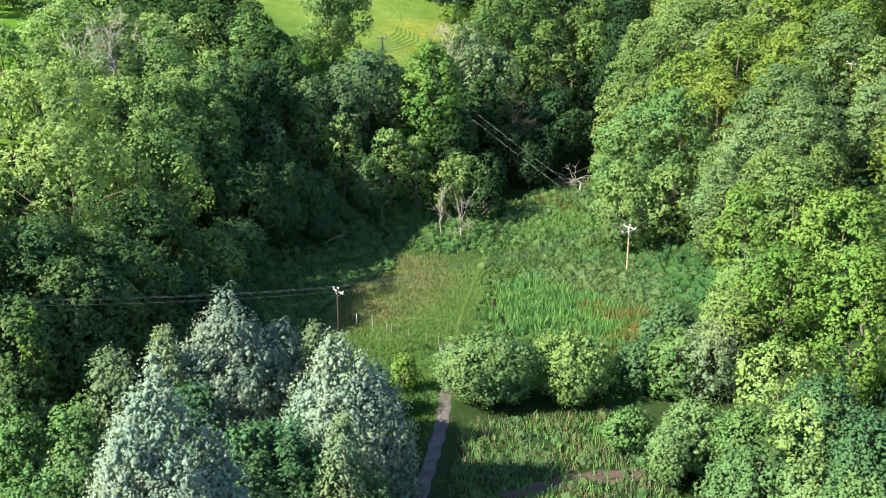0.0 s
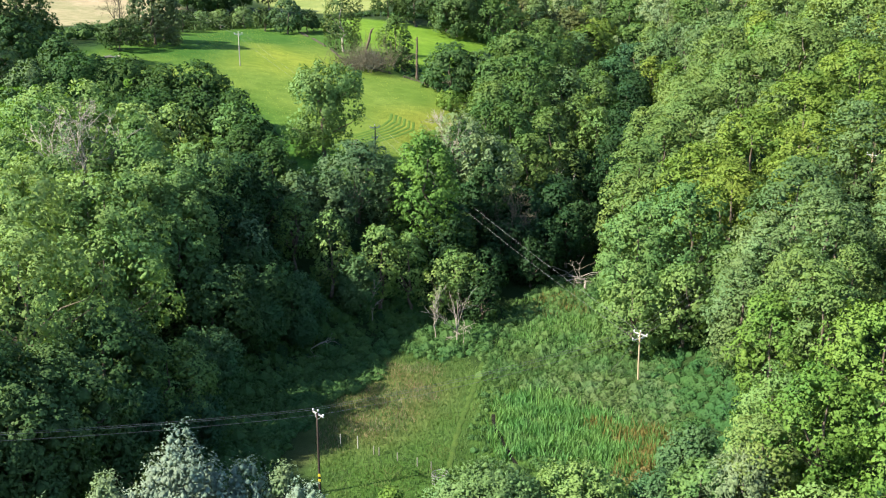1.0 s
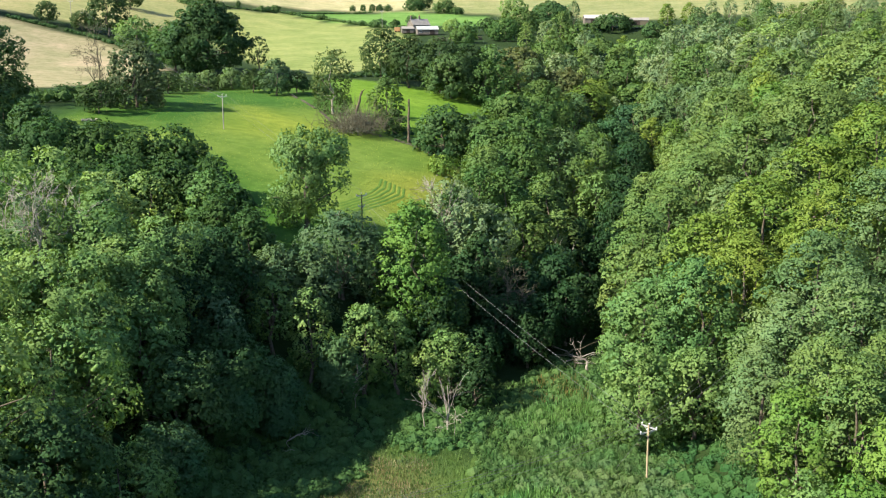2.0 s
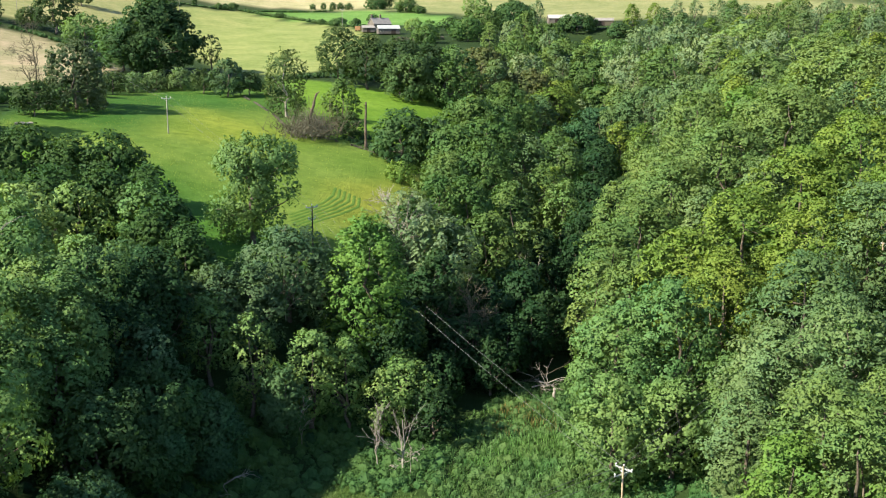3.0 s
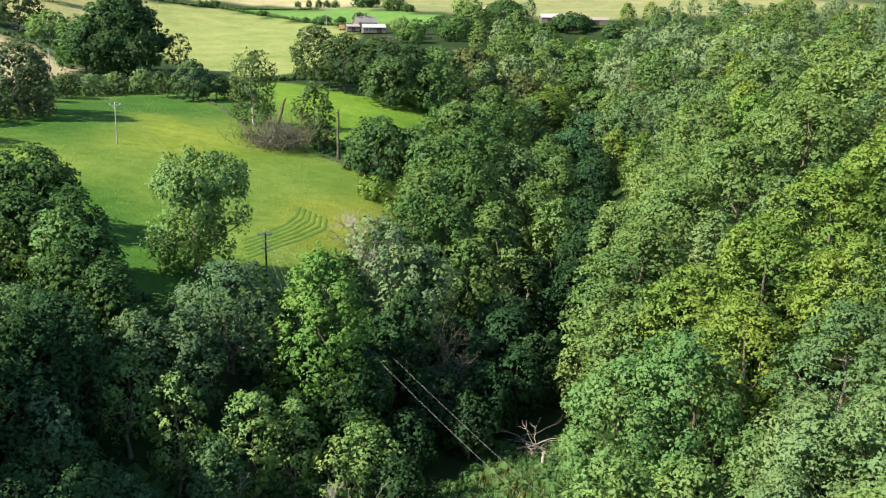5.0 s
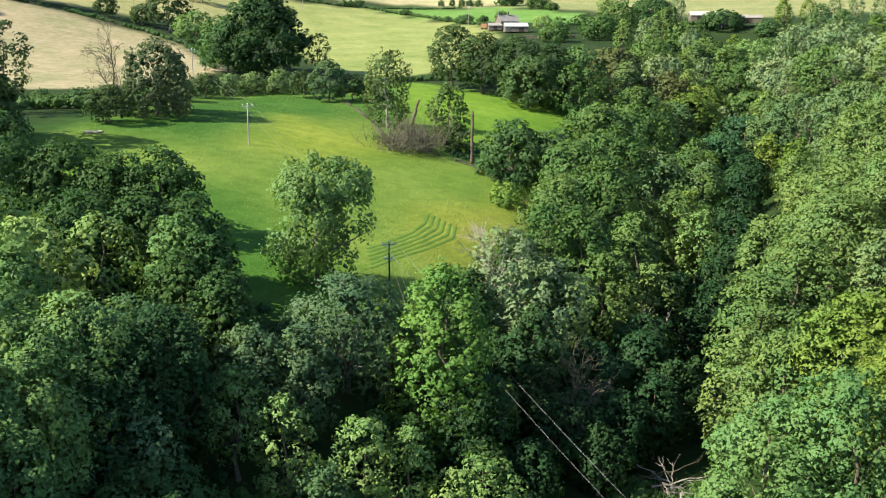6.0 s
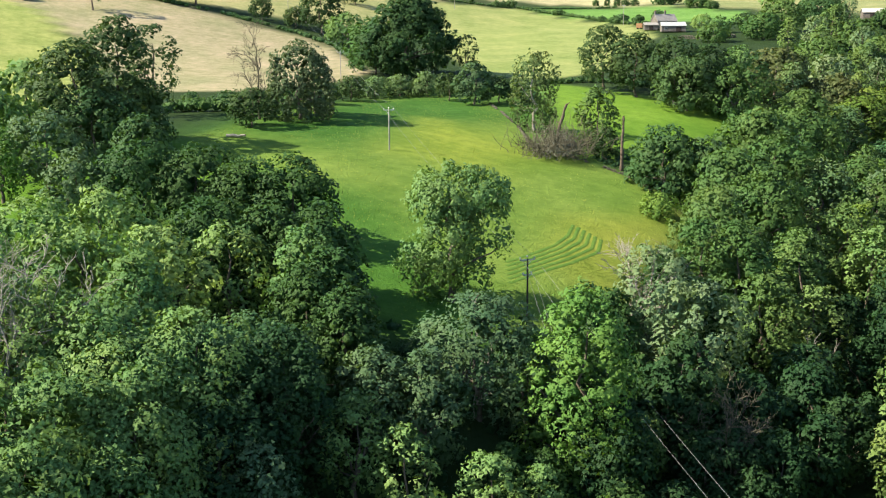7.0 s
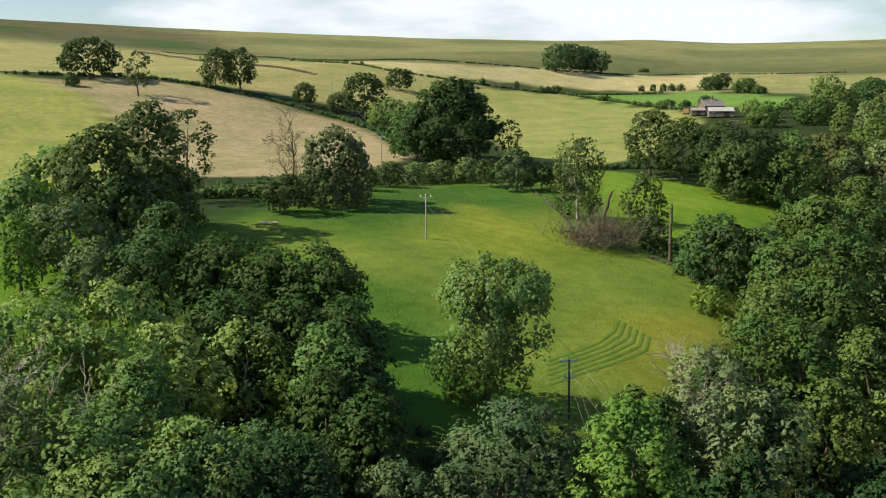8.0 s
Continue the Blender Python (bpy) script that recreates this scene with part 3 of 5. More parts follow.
def crown_mesh(rng, species, high, wide, spray, density, lobes=None):
    """A crown of many boughs; each bough carries tufts, small domes of leafy sprays, with gaps between."""
    form = SPECIES[species][0]
    f = FORMS[form]
    z0 = f["base"] * high
    ch = high - z0
    area = 2 * math.pi * wide * (0.62 * ch + 0.5 * wide)
    rb = f["bough"] * wide * (1.0 if wide < 8 else 8 / wide) + 0.25
    if lobes:
        rb = 0.85 if form in ("spire", "bush") else 1.5 if wide < 12 else 2.4
        c = lobed(rng, lobes, rb)
        n_b = len(c)
    else:
        n_b = int(np.clip(f["count"] * area / (rb * rb * 1.25), 16, 420))
        u = (np.arange(n_b) + 0.5) / n_b
        level = np.clip(u + rng.normal(0, 0.03, n_b), 0.01, 0.985)
        swell = np.interp(level, (0, 0.25, 0.5, 0.78, 1.0), f["swell"])
        ang = np.arange(n_b) * 2.39996 + rng.normal(0, 0.35, n_b)
        lobe = 1 + (0.06 if form == "bush" else 0.26 if form == "spire" else 0.16) * np.sin(ang * 2 + rng.uniform(0, 6)) + 0.10 * np.sin(ang * 3 + level * 5 + rng.uniform(0, 6))
        r = (wide - 0.55 * rb) * swell * lobe * rng.uniform(0.9 if form == "bush" else 0.72, 1.04, n_b)
        r[level > 0.9] *= rng.uniform(0.2, 1.0, (level > 0.9).sum())
        c = np.stack([r * np.cos(ang), r * np.sin(ang), z0 + level * (ch - 0.7 * rb * f["flat"]) + 0.1 * rb], 1)
    size_b = rb * rng.uniform(0.7, 1.25, n_b)
    keep = rng.random(n_b) > f["gap"]
    keep[-2:] = True
    c, size_b = c[keep], size_b[keep]
    heart = np.array([0, 0, z0 + 0.45 * ch])
    out = unit((c - heart) * np.array([1, 1, 0.8]))
    if lobes and form != "spire":
        density *= 1.45
    n_leaf = int(density * f["count"] * area / (spray * spray * 0.62))
    pick = rng.choice(len(c), n_leaf, p=size_b ** 2 / (size_b ** 2).sum())
    tufts = 13 if form == "layer" else 36 if spray < 0.30 else 26 if spray < 0.6 else 14
    tuft_dir = unit(rng.normal(0, 0.75, (len(c), tufts, 3)) + out[:, None] * 0.8 + np.array([0, 0, 0.3]))
    tuft_out = rng.uniform(0.66, 1.08, (len(c), tufts))
    rise = f["rise"]                                          # how far the tufts face the sky
    tuft_axis = unit(tuft_dir * 0.8 + np.array([0, 0, rise]) + rng.normal(0, 0.16, (len(c), tufts, 3)))
    tuft_size = f["tuft"] * 0.80 * size_b[:, None] * math.sqrt(26 / tufts) * rng.uniform(0.62, 1.25, (len(c), tufts))
    k = rng.integers(0, tufts, n_leaf)
    d, axis, reach = tuft_dir[pick, k], tuft_axis[pick, k], tuft_size[pick, k][:, None]
    e1 = unit(np.cross(axis, np.array([0.31, 0.17, 0.93]) + 0 * axis))
    e2 = np.cross(axis, e1)
    turn, rho = rng.uniform(0, 2 * math.pi, n_leaf)[:, None], np.sqrt(rng.random((n_leaf, 1)))
    side = e1 * np.cos(turn) + e2 * np.sin(turn)
    pos = d * (size_b[pick] * tuft_out[pick, k])[:, None] + reach * (side * rho - axis * (0.62 * rho * rho + 0.12 * rng.random((n_leaf, 1))))
    normal = unit(axis + side * 0.95 * rho + rng.normal(0, 0.24, (n_leaf, 3)))
    stray = rng.random(n_leaf) < 0.05
    pos[stray] *= 1.16
    pos[:, 2] *= f["flat"]
    if form == "layer":
        pos[:, 2] -= 0.16 * (pos[:, 0] ** 2 + pos[:, 1] ** 2) / size_b[pick]
    pos += c[pick]
    pos[:, 2] = np.maximum(pos[:, 2], 0.15)
    v, t = sprays(rng, pos, normal, spray * f["leaf"] * 1.12, f["slim"], f["drop"])
    mass, grain = (0.85, 0.45) if form in ("bush", "spire", "layer") else (0.58, 0.62)
    round_off = unit(unit((pos - heart) * np.array([1, 1, 0.8])) * mass + d * 0.38 + normal * grain)    # leaves catch the light as a mass
    ball = OCTA * rng.uniform(0.6, 1.2, (len(c), 6, 1))          # the shaded inner leaf mass of each bough
    core = c[:, None] - (out * size_b[:, None] * 0.32)[:, None] + ball * (size_b * (0.42 if form == "spire" else 0.22 if form in ("airy", "open", "weep") else 0.46 if form in ("bush", "dense") else 0.36))[:, None, None] * np.array([1, 1, f["flat"]])
    core[..., 2] = np.maximum(core[..., 2], 0.2)
    v, t = joined([(v, t), (core.reshape(-1, 3), (OCTA_FACES[None] + 6 * np.arange(len(c))[:, None, None]).reshape(-1, 3))])
    shading = np.concatenate([np.repeat(round_off, 3, axis=0), np.tile(OCTA, (len(c), 1))])
    return mesh_of("crown", v, t, LEAVES[species], True, shading), c, size_b


def tree(species, x, y, high, wide, label="", lean=0.0, lobes=None):
    """A tree or bush that stands at x, y: its trunk with limbs, and its crown."""
    form, category, words = SPECIES[species]
    rng = np.random.default_rng(int(abs(x) * 131 + abs(y) * 977 + high * 17))
    off = math.hypot(x - 5, max(0.0, y - 98, -y))
    spray, density = ((0.33, 1.1) if off < 70 else (0.37, 1.1) if off < 110 else (0.48, 1.15) if off < 190 else (0.62, 1.15) if off < 330 else (0.9, 1.25) if off < 600 else (1.4, 1.3))
    if abs(x - 3) > 14 + 0.5 * max(y, 0):                 # never in view: it only casts shade
        spray = 1.0
    if off < 130 and form in ("bush", "spire"):
        spray, density = 0.28, 1.8 if species == "willow" else 0.9
    if off > 190:
        spray = min(spray, 0.12 * wide + 0.12)
    if species == "willow":                               # a ragged cone with side spires
        lobes = [(0, 0, z * high, r * wide, 0.16 * high) for z, r in ((0.22, 1.15), (0.40, 1.08), (0.56, 0.90), (0.70, 0.66), (0.82, 0.40), (0.92, 0.18))]
        for a in rng.uniform(0, 6.28, 11):
            u, top = rng.uniform(0.45, 0.85) * wide, rng.uniform(0.42, 0.78) * high
            lobes += [(u * math.cos(a), u * math.sin(a), top - 0.12 * high, 0.36 * wide, 0.13 * high), (u * math.cos(a), u * math.sin(a), top, 0.18 * wide, 0.10 * high)]
    if form == "bush" and off < 130 and wide > 2.0:       # dense and rounded down to the ground, with a few bulges
        lobes = [(0, 0, 0.47 * high, 0.88 * wide, 0.45 * high)]
        for a in rng.uniform(0, 6.28, 5):
            lobes.append((0.45 * wide * math.cos(a), 0.45 * wide * math.sin(a), rng.uniform(0.35, 0.66) * high, 0.5 * wide, 0.27 * high))
    crown, boughs, size_b = crown_mesh(rng, species, high, wide, spray, density, lobes)
    base = FORMS[form]["base"] * high
    th = 0.016 * high + 0.05 + 0.008 * wide
    fork = max(base * 1.05, 0.22 * high)
    top = np.array([rng.normal(0, 0.05) * wide, rng.normal(0, 0.05) * wide, 0.8 * high])
    p = bent((0, 0, -0.5), top, rng, 0.03 * high, 8)
    pieces = [tube(p, np.interp(np.linspace(0, 1, 8), (0, 0.1, 1), (th * 1.5, th, th * 0.18)), 6)]
    far_out = np.argsort(-np.hypot(boughs[:, 0], boughs[:, 1]) - 0.3 * rng.random(len(boughs)) * wide)
    for i in far_out[:7 if off < 130 else 3]:
        hgt = min(max(fork * rng.uniform(0.8, 1.2), 0.45 * boughs[i, 2]), 0.7 * high)
        a = np.array([np.interp(hgt, p[:, 2], p[:, k]) for k in range(2)] + [hgt])
        r = th * rng.uniform(0.28, 0.5)
        pieces.append(tube(bent(a, boughs[i], rng, 0.05 * wide), np.linspace(r, r * 0.25, 5), 4))
    name = NAMES.get(species, f"{category}_tree")
    thing = tagged(new(name), label or words, category)
    thing.location = (x, y, float(height(x, y)) - 0.1)
    thing.rotation_euler = (lean, 0, rng.uniform(0, 6.28) if not (lean or lobes) else 0)
    v, q = joined(pieces)
    part("trunk", mesh_of("trunk", v, q, PALE_BARK if species in ("birch", "thin_ash") else BARK, True), thing)
    part("crown", crown, thing)
    STANDING.append((x, y, wide))
    return thing


# willow grove
tree("willow", -25.8, 94.4, 20.0, 7.6)
tree("willow", -13.5, 87.7, 19.0, 6.5)
tree("willow", -10.9, 87.2, 17.0, 4.6)
tree("willow", -22.7, 66.7, 25.0, 6.5)
tree("willow", -23.5, 63.1, 22.0, 5.7)
tree("birch", -30.7, 90.0, 19.0, 2.8)
tree("birch", -34.8, 87.3, 18.0, 3.2)
tree("birch", -17.6, 97.1, 17.0, 2.0)
tree("birch", -11.2, 77.6, 17.0, 2.4)
tree("alder", -19.7, 78.3, 17.0, 3.1)
tree("alder", -23.1, 78.5, 16.0, 2.5)
tree("wild_willow", -37.0, 82.0, 15.0, 3.3)
tree("wild_willow", -41.3, 80.1, 15.0, 3.0)
tree("wild_willow", -35.1, 70.3, 16.0, 3.7)
tree("sallow", -33.5, 74.2, 16.0, 3.0)
tree("alder", -15.2, 79.7, 14.0, 3.0)
tree("alder", -16.8, 79.5, 16.5, 2.7)
tree("sallow", -19.0, 72.8, 13.0, 2.2)
tree("sallow", -16.5, 74.1, 12.0, 1.9)
tree("alder", -13.7, 76.5, 11.0, 2.5)
tree("alder", -9.1, 78.7, 12.0, 2.2)
tree("alder", -27.0, 87.2, 16.0, 2.2)
# path bushes
tree("young_oak", -10.9, 116.1, 5.0, 1.9)
tree("sallow", -0.9, 114.5, 9.0, 7.0)
tree("wild_willow", 9.4, 116.3, 9.2, 5.8)
tree("alder", 17.7, 118.2, 7.0, 3.5)
tree("wild_willow", 15.2, 103.4, 5.5, 2.8)
# right scrub
tree("sycamore", 22.1, 116.8, 9.0, 3.8)
tree("birch", 26.2, 116.7, 10.0, 5.2)
tree("sallow", 21.9, 99.6, 9.0, 4.6)
tree("wild_willow", 26.6, 97.3, 9.0, 3.9)
tree("sallow", 25.2, 87.6, 10.0, 5.0)
tree("sycamore", 31.1, 92.0, 11.0, 4.3)
tree("sallow", 32.5, 80.2, 10.0, 3.4)
tree("sallow", 18.9, 96.9, 7.0, 2.7)
tree("ash", 30.1, 102.3, 12.0, 4.6)
tree("alder", 32.6, 92.8, 13.0, 4.0)
tree("alder", 33.6, 83.5, 14.0, 3.2)
tree("sallow", 29.6, 84.7, 9.0, 3.5)
tree("beech", 28.2, 118.2, 13.0, 4.5)
tree("alder", 21.9, 124.3, 10.0, 4.0)
tree("young_oak", 41.1, 122.6, 17.0, 6.8)
tree("young_oak", 34.4, 119.0, 15.0, 5.2)
tree("young_oak", 38.3, 103.7, 18.0, 4.6)
tree("ash", 30.5, 124.9, 14.0, 4.7)
# right slope
tree("sycamore", 21.7, 184.6, 21.0, 7.7)
tree("sycamore", 28.4, 182.9, 23.0, 7.2)
tree("sycamore", 19.4, 172.2, 15.0, 5.4)
tree("sycamore", 27.0, 172.1, 14.0, 5.4)
tree("lime", 57.0, 191.0, 20.0, 8.0)
tree("lime", 44.8, 177.9, 20.0, 8.3)
tree("lime", 44.5, 159.8, 20.0, 6.4)
tree("lime", 37.5, 164.6, 19.0, 6.9)
tree("beech", 37.8, 145.4, 19.0, 6.4)
tree("lime", 33.0, 157.9, 17.0, 5.1)
tree("beech", 39.2, 138.6, 18.0, 4.9)
tree("young_oak", 33.4, 140.2, 17.0, 4.9)
tree("yellow_beech", 53.4, 214.8, 21.0, 9.6)
tree("yellow_beech", 64.6, 220.6, 21.0, 10.5)
tree("yellow_beech", 42.8, 206.0, 21.0, 8.6)
tree("yellow_beech", 50.4, 192.4, 20.0, 7.3)
tree("yellow_beech", 33.6, 204.9, 20.0, 7.7)
tree("yellow_beech", 37.0, 192.6, 19.0, 6.5)
tree("beech", 25.2, 227.7, 19.0, 7.4)
tree("beech", 21.0, 212.5, 18.0, 4.4)
tree("beech", 25.7, 207.6, 18.0, 5.9)
tree("beech", 38.2, 249.6, 19.0, 9.8)
tree("beech", 31.5, 238.6, 18.0, 7.4)
tree("beech", 49.8, 255.7, 20.0, 10.1)
tree("beech", 63.9, 265.0, 20.0, 11.8)
tree("beech", 84.5, 288.2, 20.0, 14.4)
tree("beech", 55.4, 315.0, 19.0, 11.0)
tree("beech", 75.6, 337.0, 20.0, 13.4)
tree("beech", 43.2, 273.9, 18.0, 8.2)
tree("beech", 95.2, 348.8, 19.0, 13.4)
# back centre
tree("grey_sycamore", -28.0, 199.9, 15.0, 7.8)
tree("grey_sycamore", -31.0, 189.0, 14.0, 5.0)
tree("bright_sycamore", -15.6, 197.9, 24.0, 6.0)
tree("shade_dark_alder", -11.8, 197.6, 14.0, 5.2)
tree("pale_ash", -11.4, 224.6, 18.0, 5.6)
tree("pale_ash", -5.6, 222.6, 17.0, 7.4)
tree("shade_dark_alder", -5.4, 210.6, 17.0, 4.7)
tree("shade_dark_alder", 1.4, 215.7, 13.0, 4.9)
tree("shade_dark_alder", -13.3, 196.1, 11.0, 4.4)
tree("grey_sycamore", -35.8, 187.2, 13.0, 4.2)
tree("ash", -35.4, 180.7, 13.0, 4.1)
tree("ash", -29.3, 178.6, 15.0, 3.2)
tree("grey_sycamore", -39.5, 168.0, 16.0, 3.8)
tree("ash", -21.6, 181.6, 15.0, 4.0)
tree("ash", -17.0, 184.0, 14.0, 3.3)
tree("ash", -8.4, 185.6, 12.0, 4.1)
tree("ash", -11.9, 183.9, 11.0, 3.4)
tree("shade_dark_alder", -4.6, 183.8, 9.0, 3.4)
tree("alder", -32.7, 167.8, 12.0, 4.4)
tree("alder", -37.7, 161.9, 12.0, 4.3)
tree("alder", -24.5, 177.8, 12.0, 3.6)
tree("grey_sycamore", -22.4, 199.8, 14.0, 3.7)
tree("shade_dark_alder", -0.1, 205.9, 11.0, 4.7)
tree("shade_dark_alder", 5.9, 207.4, 11.0, 4.7)
tree("shade_dark_alder", 8.7, 222.5, 14.0, 5.1)
tree("shade_dark_alder", -2.6, 205.1, 10.0, 3.8)
tree("shade_dark_alder", -4.6, 196.4, 9.0, 3.6)
tree("shade_dark_alder", 3.4, 201.4, 9.0, 3.7)
tree("shade_dark_alder", 10.3, 212.4, 12.0, 3.5)
# left canopy
tree("ash", -76.0, 195.8, 16.0, 9.9)
tree("ash", -80.3, 189.7, 16.0, 8.8)
tree("ash", -65.9, 192.4, 15.0, 7.9)
tree("ash", -61.2, 201.1, 13.0, 6.1)
tree("ash", -49.0, 173.3, 20.0, 7.6)
tree("sycamore", -57.3, 169.9, 20.0, 7.9)
tree("ash", -63.9, 169.4, 19.0, 6.1)
# dark-leaved alders here carry the shaded side of the canopy in their colour
tree("shade_dark_alder", -41.5, 177.6, 19.0, 5.1)
tree("sycamore", -52.9, 157.5, 20.0, 6.5)
tree("sycamore", -49.0, 162.9, 20.0, 6.0)
tree("shade_dark_alder", -44.0, 174.0, 18.0, 5.1)
tree("shade_dark_alder", -43.7, 168.0, 17.0, 4.9)
tree("sycamore", -51.7, 151.6, 18.0, 5.4)
tree("sycamore", -46.8, 157.0, 17.0, 4.5)
tree("shade_dark_alder", -40.9, 172.3, 14.0, 4.0)
tree("dark_sycamore", -89.3, 225.0, 12.0, 9.3)
tree("dark_sycamore", -80.9, 227.4, 12.0, 8.1)
tree("dark_sycamore", -72.4, 225.8, 12.0, 6.8)
tree("dark_sycamore", -66.0, 228.7, 13.0, 7.3)
tree("dark_sycamore", -67.8, 208.3, 13.0, 7.0)
tree("dark_sycamore", -59.8, 210.3, 13.0, 6.0)
tree("dark_sycamore", -53.6, 211.2, 14.0, 5.9)
tree("dark_sycamore", -46.0, 199.6, 14.0, 5.7)
tree("dark_sycamore", -41.5, 192.5, 14.0, 5.0)
tree("dark_sycamore", -47.2, 194.3, 14.0, 5.1)
tree("grey_sycamore", -37.0, 189.6, 11.0, 3.4)
tree("grey_sycamore", -33.8, 191.6, 9.0, 2.8)
# left front
tree("ash", -66.7, 142.8, 19.0, 12.2)
tree("ash", -57.6, 155.2, 19.0, 10.6)
tree("ash", -56.0, 126.8, 19.0, 10.9)
tree("ash", -51.1, 141.0, 18.0, 10.1)
tree("sycamore", -52.5, 166.7, 19.0, 10.5)
# alder's darker leaves stand in for a light-leaved crown in shade
tree("alder", -47.4, 179.0, 18.0, 9.3)
tree("oak", -46.2, 112.9, 16.0, 7.2)
tree("oak", -51.4, 108.5, 16.0, 7.6)
tree("oak", -46.5, 127.1, 16.0, 7.0)
tree("oak", -46.6, 105.5, 15.0, 6.5)
tree("ash", -41.1, 132.0, 12.0, 6.2)
tree("alder", -38.7, 143.0, 12.0, 4.6)
tree("alder", -42.4, 124.1, 11.0, 4.1)
tree("oak", -48.8, 96.3, 13.0, 5.0)
tree("oak", -44.9, 103.2, 11.0, 4.9)
tree("young_oak", -46.6, 95.5, 14.0, 1.6)
tree("alder", -36.9, 130.0, 9.0, 4.3)
tree("oak", -39.0, 166.1, 13.0, 7.6)
tree("alder", -37.3, 161.4, 10.0, 5.1)
tree("alder", -32.4, 169.7, 9.0, 4.8)
tree("oak", -41.7, 155.2, 14.0, 6.6)
tree("ash", -80.1, 183.8, 16.0, 10.7)
tree("ash", -71.8, 186.1, 16.0, 10.0)
tree("alder", -31.9, 166.6, 8.0, 3.3)
tree("oak", -41.8, 115.4, 9.0, 4.8)
tree("oak", -47.7, 92.5, 8.0, 4.5)
# left wood
tree("field_oak", -122.6, 266.4, 25.0, 8.4)
tree("field_oak", -122.9, 253.5, 22.0, 8.6)
tree("open_oak", -134.3, 296.8, 21.0, 7.1)
tree("sycamore", -144.0, 265.8, 15.0, 8.9)
tree("oak", -119.9, 267.2, 14.0, 7.8)
tree("oak", -117.1, 250.3, 14.0, 7.8)
tree("grey_sycamore", -113.4, 233.0, 13.0, 7.2)
tree("sycamore", -129.3, 240.5, 14.0, 6.2)
tree("young_oak", -113.8, 222.4, 12.0, 3.7)
tree("grey_sycamore", -97.7, 220.3, 11.0, 5.1)
tree("oak", -100.9, 242.2, 12.0, 5.2)
# ravine
tree("oak", -19.5, 300.5, 13.0, 7.5)
tree("oak", -11.8, 301.6, 13.0, 6.4)
tree("young_oak", -18.0, 283.3, 5.0, 3.7)
tree("ravine_sycamore", -5.8, 291.9, 16.0, 8.3)
tree("ravine_sycamore", 1.8, 313.7, 16.0, 9.1)
tree("ravine_sycamore", 0.7, 283.2, 17.0, 7.9)
tree("ravine_sycamore", -6.6, 263.1, 16.0, 7.1)
tree("lime", 10.7, 313.9, 17.0, 7.3)
tree("ravine_sycamore", 5.9, 364.1, 17.0, 11.1)
tree("ravine_sycamore", -3.9, 339.0, 15.0, 8.8)
tree("yellow_beech", 23.2, 426.2, 18.0, 10.9)
tree("ravine_sycamore", -2.0, 247.8, 18.0, 5.7)
tree("beech", 6.8, 257.2, 19.0, 5.5)
tree("ravine_sycamore", -7.0, 248.0, 16.0, 4.8)
tree("ravine_sycamore", 14.4, 285.3, 18.0, 6.4)
tree("ash", 18.9, 279.6, 17.0, 5.2)
tree("ravine_sycamore", 2.6, 240.2, 16.0, 5.4)
tree("beech", 9.6, 247.7, 15.0, 4.8)
tree("shade_dark_alder", -7.8, 209.8, 12.0, 4.5)
tree("shade_dark_alder", -3.2, 211.8, 11.0, 4.2)
tree("shade_dark_alder", 8.4, 228.1, 11.0, 4.3)
tree("shade_dark_alder", 4.8, 209.2, 10.0, 3.8)
tree("shade_dark_alder", 1.4, 214.7, 9.0, 3.2)
tree("shade_dark_alder", 13.0, 219.1, 11.0, 3.7)
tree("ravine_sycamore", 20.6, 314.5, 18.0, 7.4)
tree("shade_dark_alder", 8.3, 230.8, 13.0, 4.4)
tree("shade_dark_alder", -19.9, 222.7, 9.0, 3.0)
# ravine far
# dark-leaved alders added to fill the ravine gap, their colour painting its shade
tree("shade_dark_alder", 21.5, 262.0, 13.0, 5.0)
tree("shade_dark_alder", 24.5, 274.0, 13.0, 5.4)
tree("shade_dark_alder", 20.0, 250.0, 12.0, 4.4)
tree("shade_dark_alder", 26.0, 288.0, 14.0, 5.6)
tree("shade_dark_alder", 28.0, 306.0, 13.0, 5.6)
tree("shade_dark_alder", 30.0, 324.0, 14.0, 6.0)
tree("shade_dark_alder", 33.5, 348.0, 14.0, 6.4)
tree("shade_dark_alder", 36.0, 370.0, 14.0, 6.8)
tree("shade_dark_alder", 16.1, 244.8, 10.0, 3.3)
tree("shade_dark_alder", 16.8, 229.0, 8.0, 2.6)
tree("shade_dark_alder", 14.5, 256.4, 12.0, 3.0)
tree("shade_dark_alder", 17.2, 218.4, 7.0, 2.5)
tree("oak", -23.9, 387.9, 15.0, 9.4)
tree("ravine_sycamore", -12.2, 389.8, 15.0, 9.4)
tree("brown_oak", -1.7, 430.8, 16.0, 11.6)
tree("ravine_sycamore", 11.8, 489.4, 16.0, 11.2)
tree("brown_oak", 15.3, 433.7, 17.0, 11.7)
tree("yellow_beech", 27.1, 443.6, 18.0, 12.0)
tree("ravine_sycamore", 6.2, 397.7, 16.0, 9.6)
tree("ravine_sycamore", -1.8, 337.4, 16.0, 8.6)
tree("ravine_sycamore", 45.8, 509.2, 17.0, 14.1)
tree("ravine_sycamore", 45.0, 452.2, 17.0, 13.3)
tree("pale_ash", 62.6, 488.8, 17.0, 14.7)
tree("lime", 54.6, 411.3, 17.0, 12.0)
tree("ravine_sycamore", 34.3, 548.7, 16.0, 12.8)
tree("ravine_sycamore", 28.4, 587.5, 15.0, 11.1)
tree("ash", 59.2, 556.7, 16.0, 14.4)
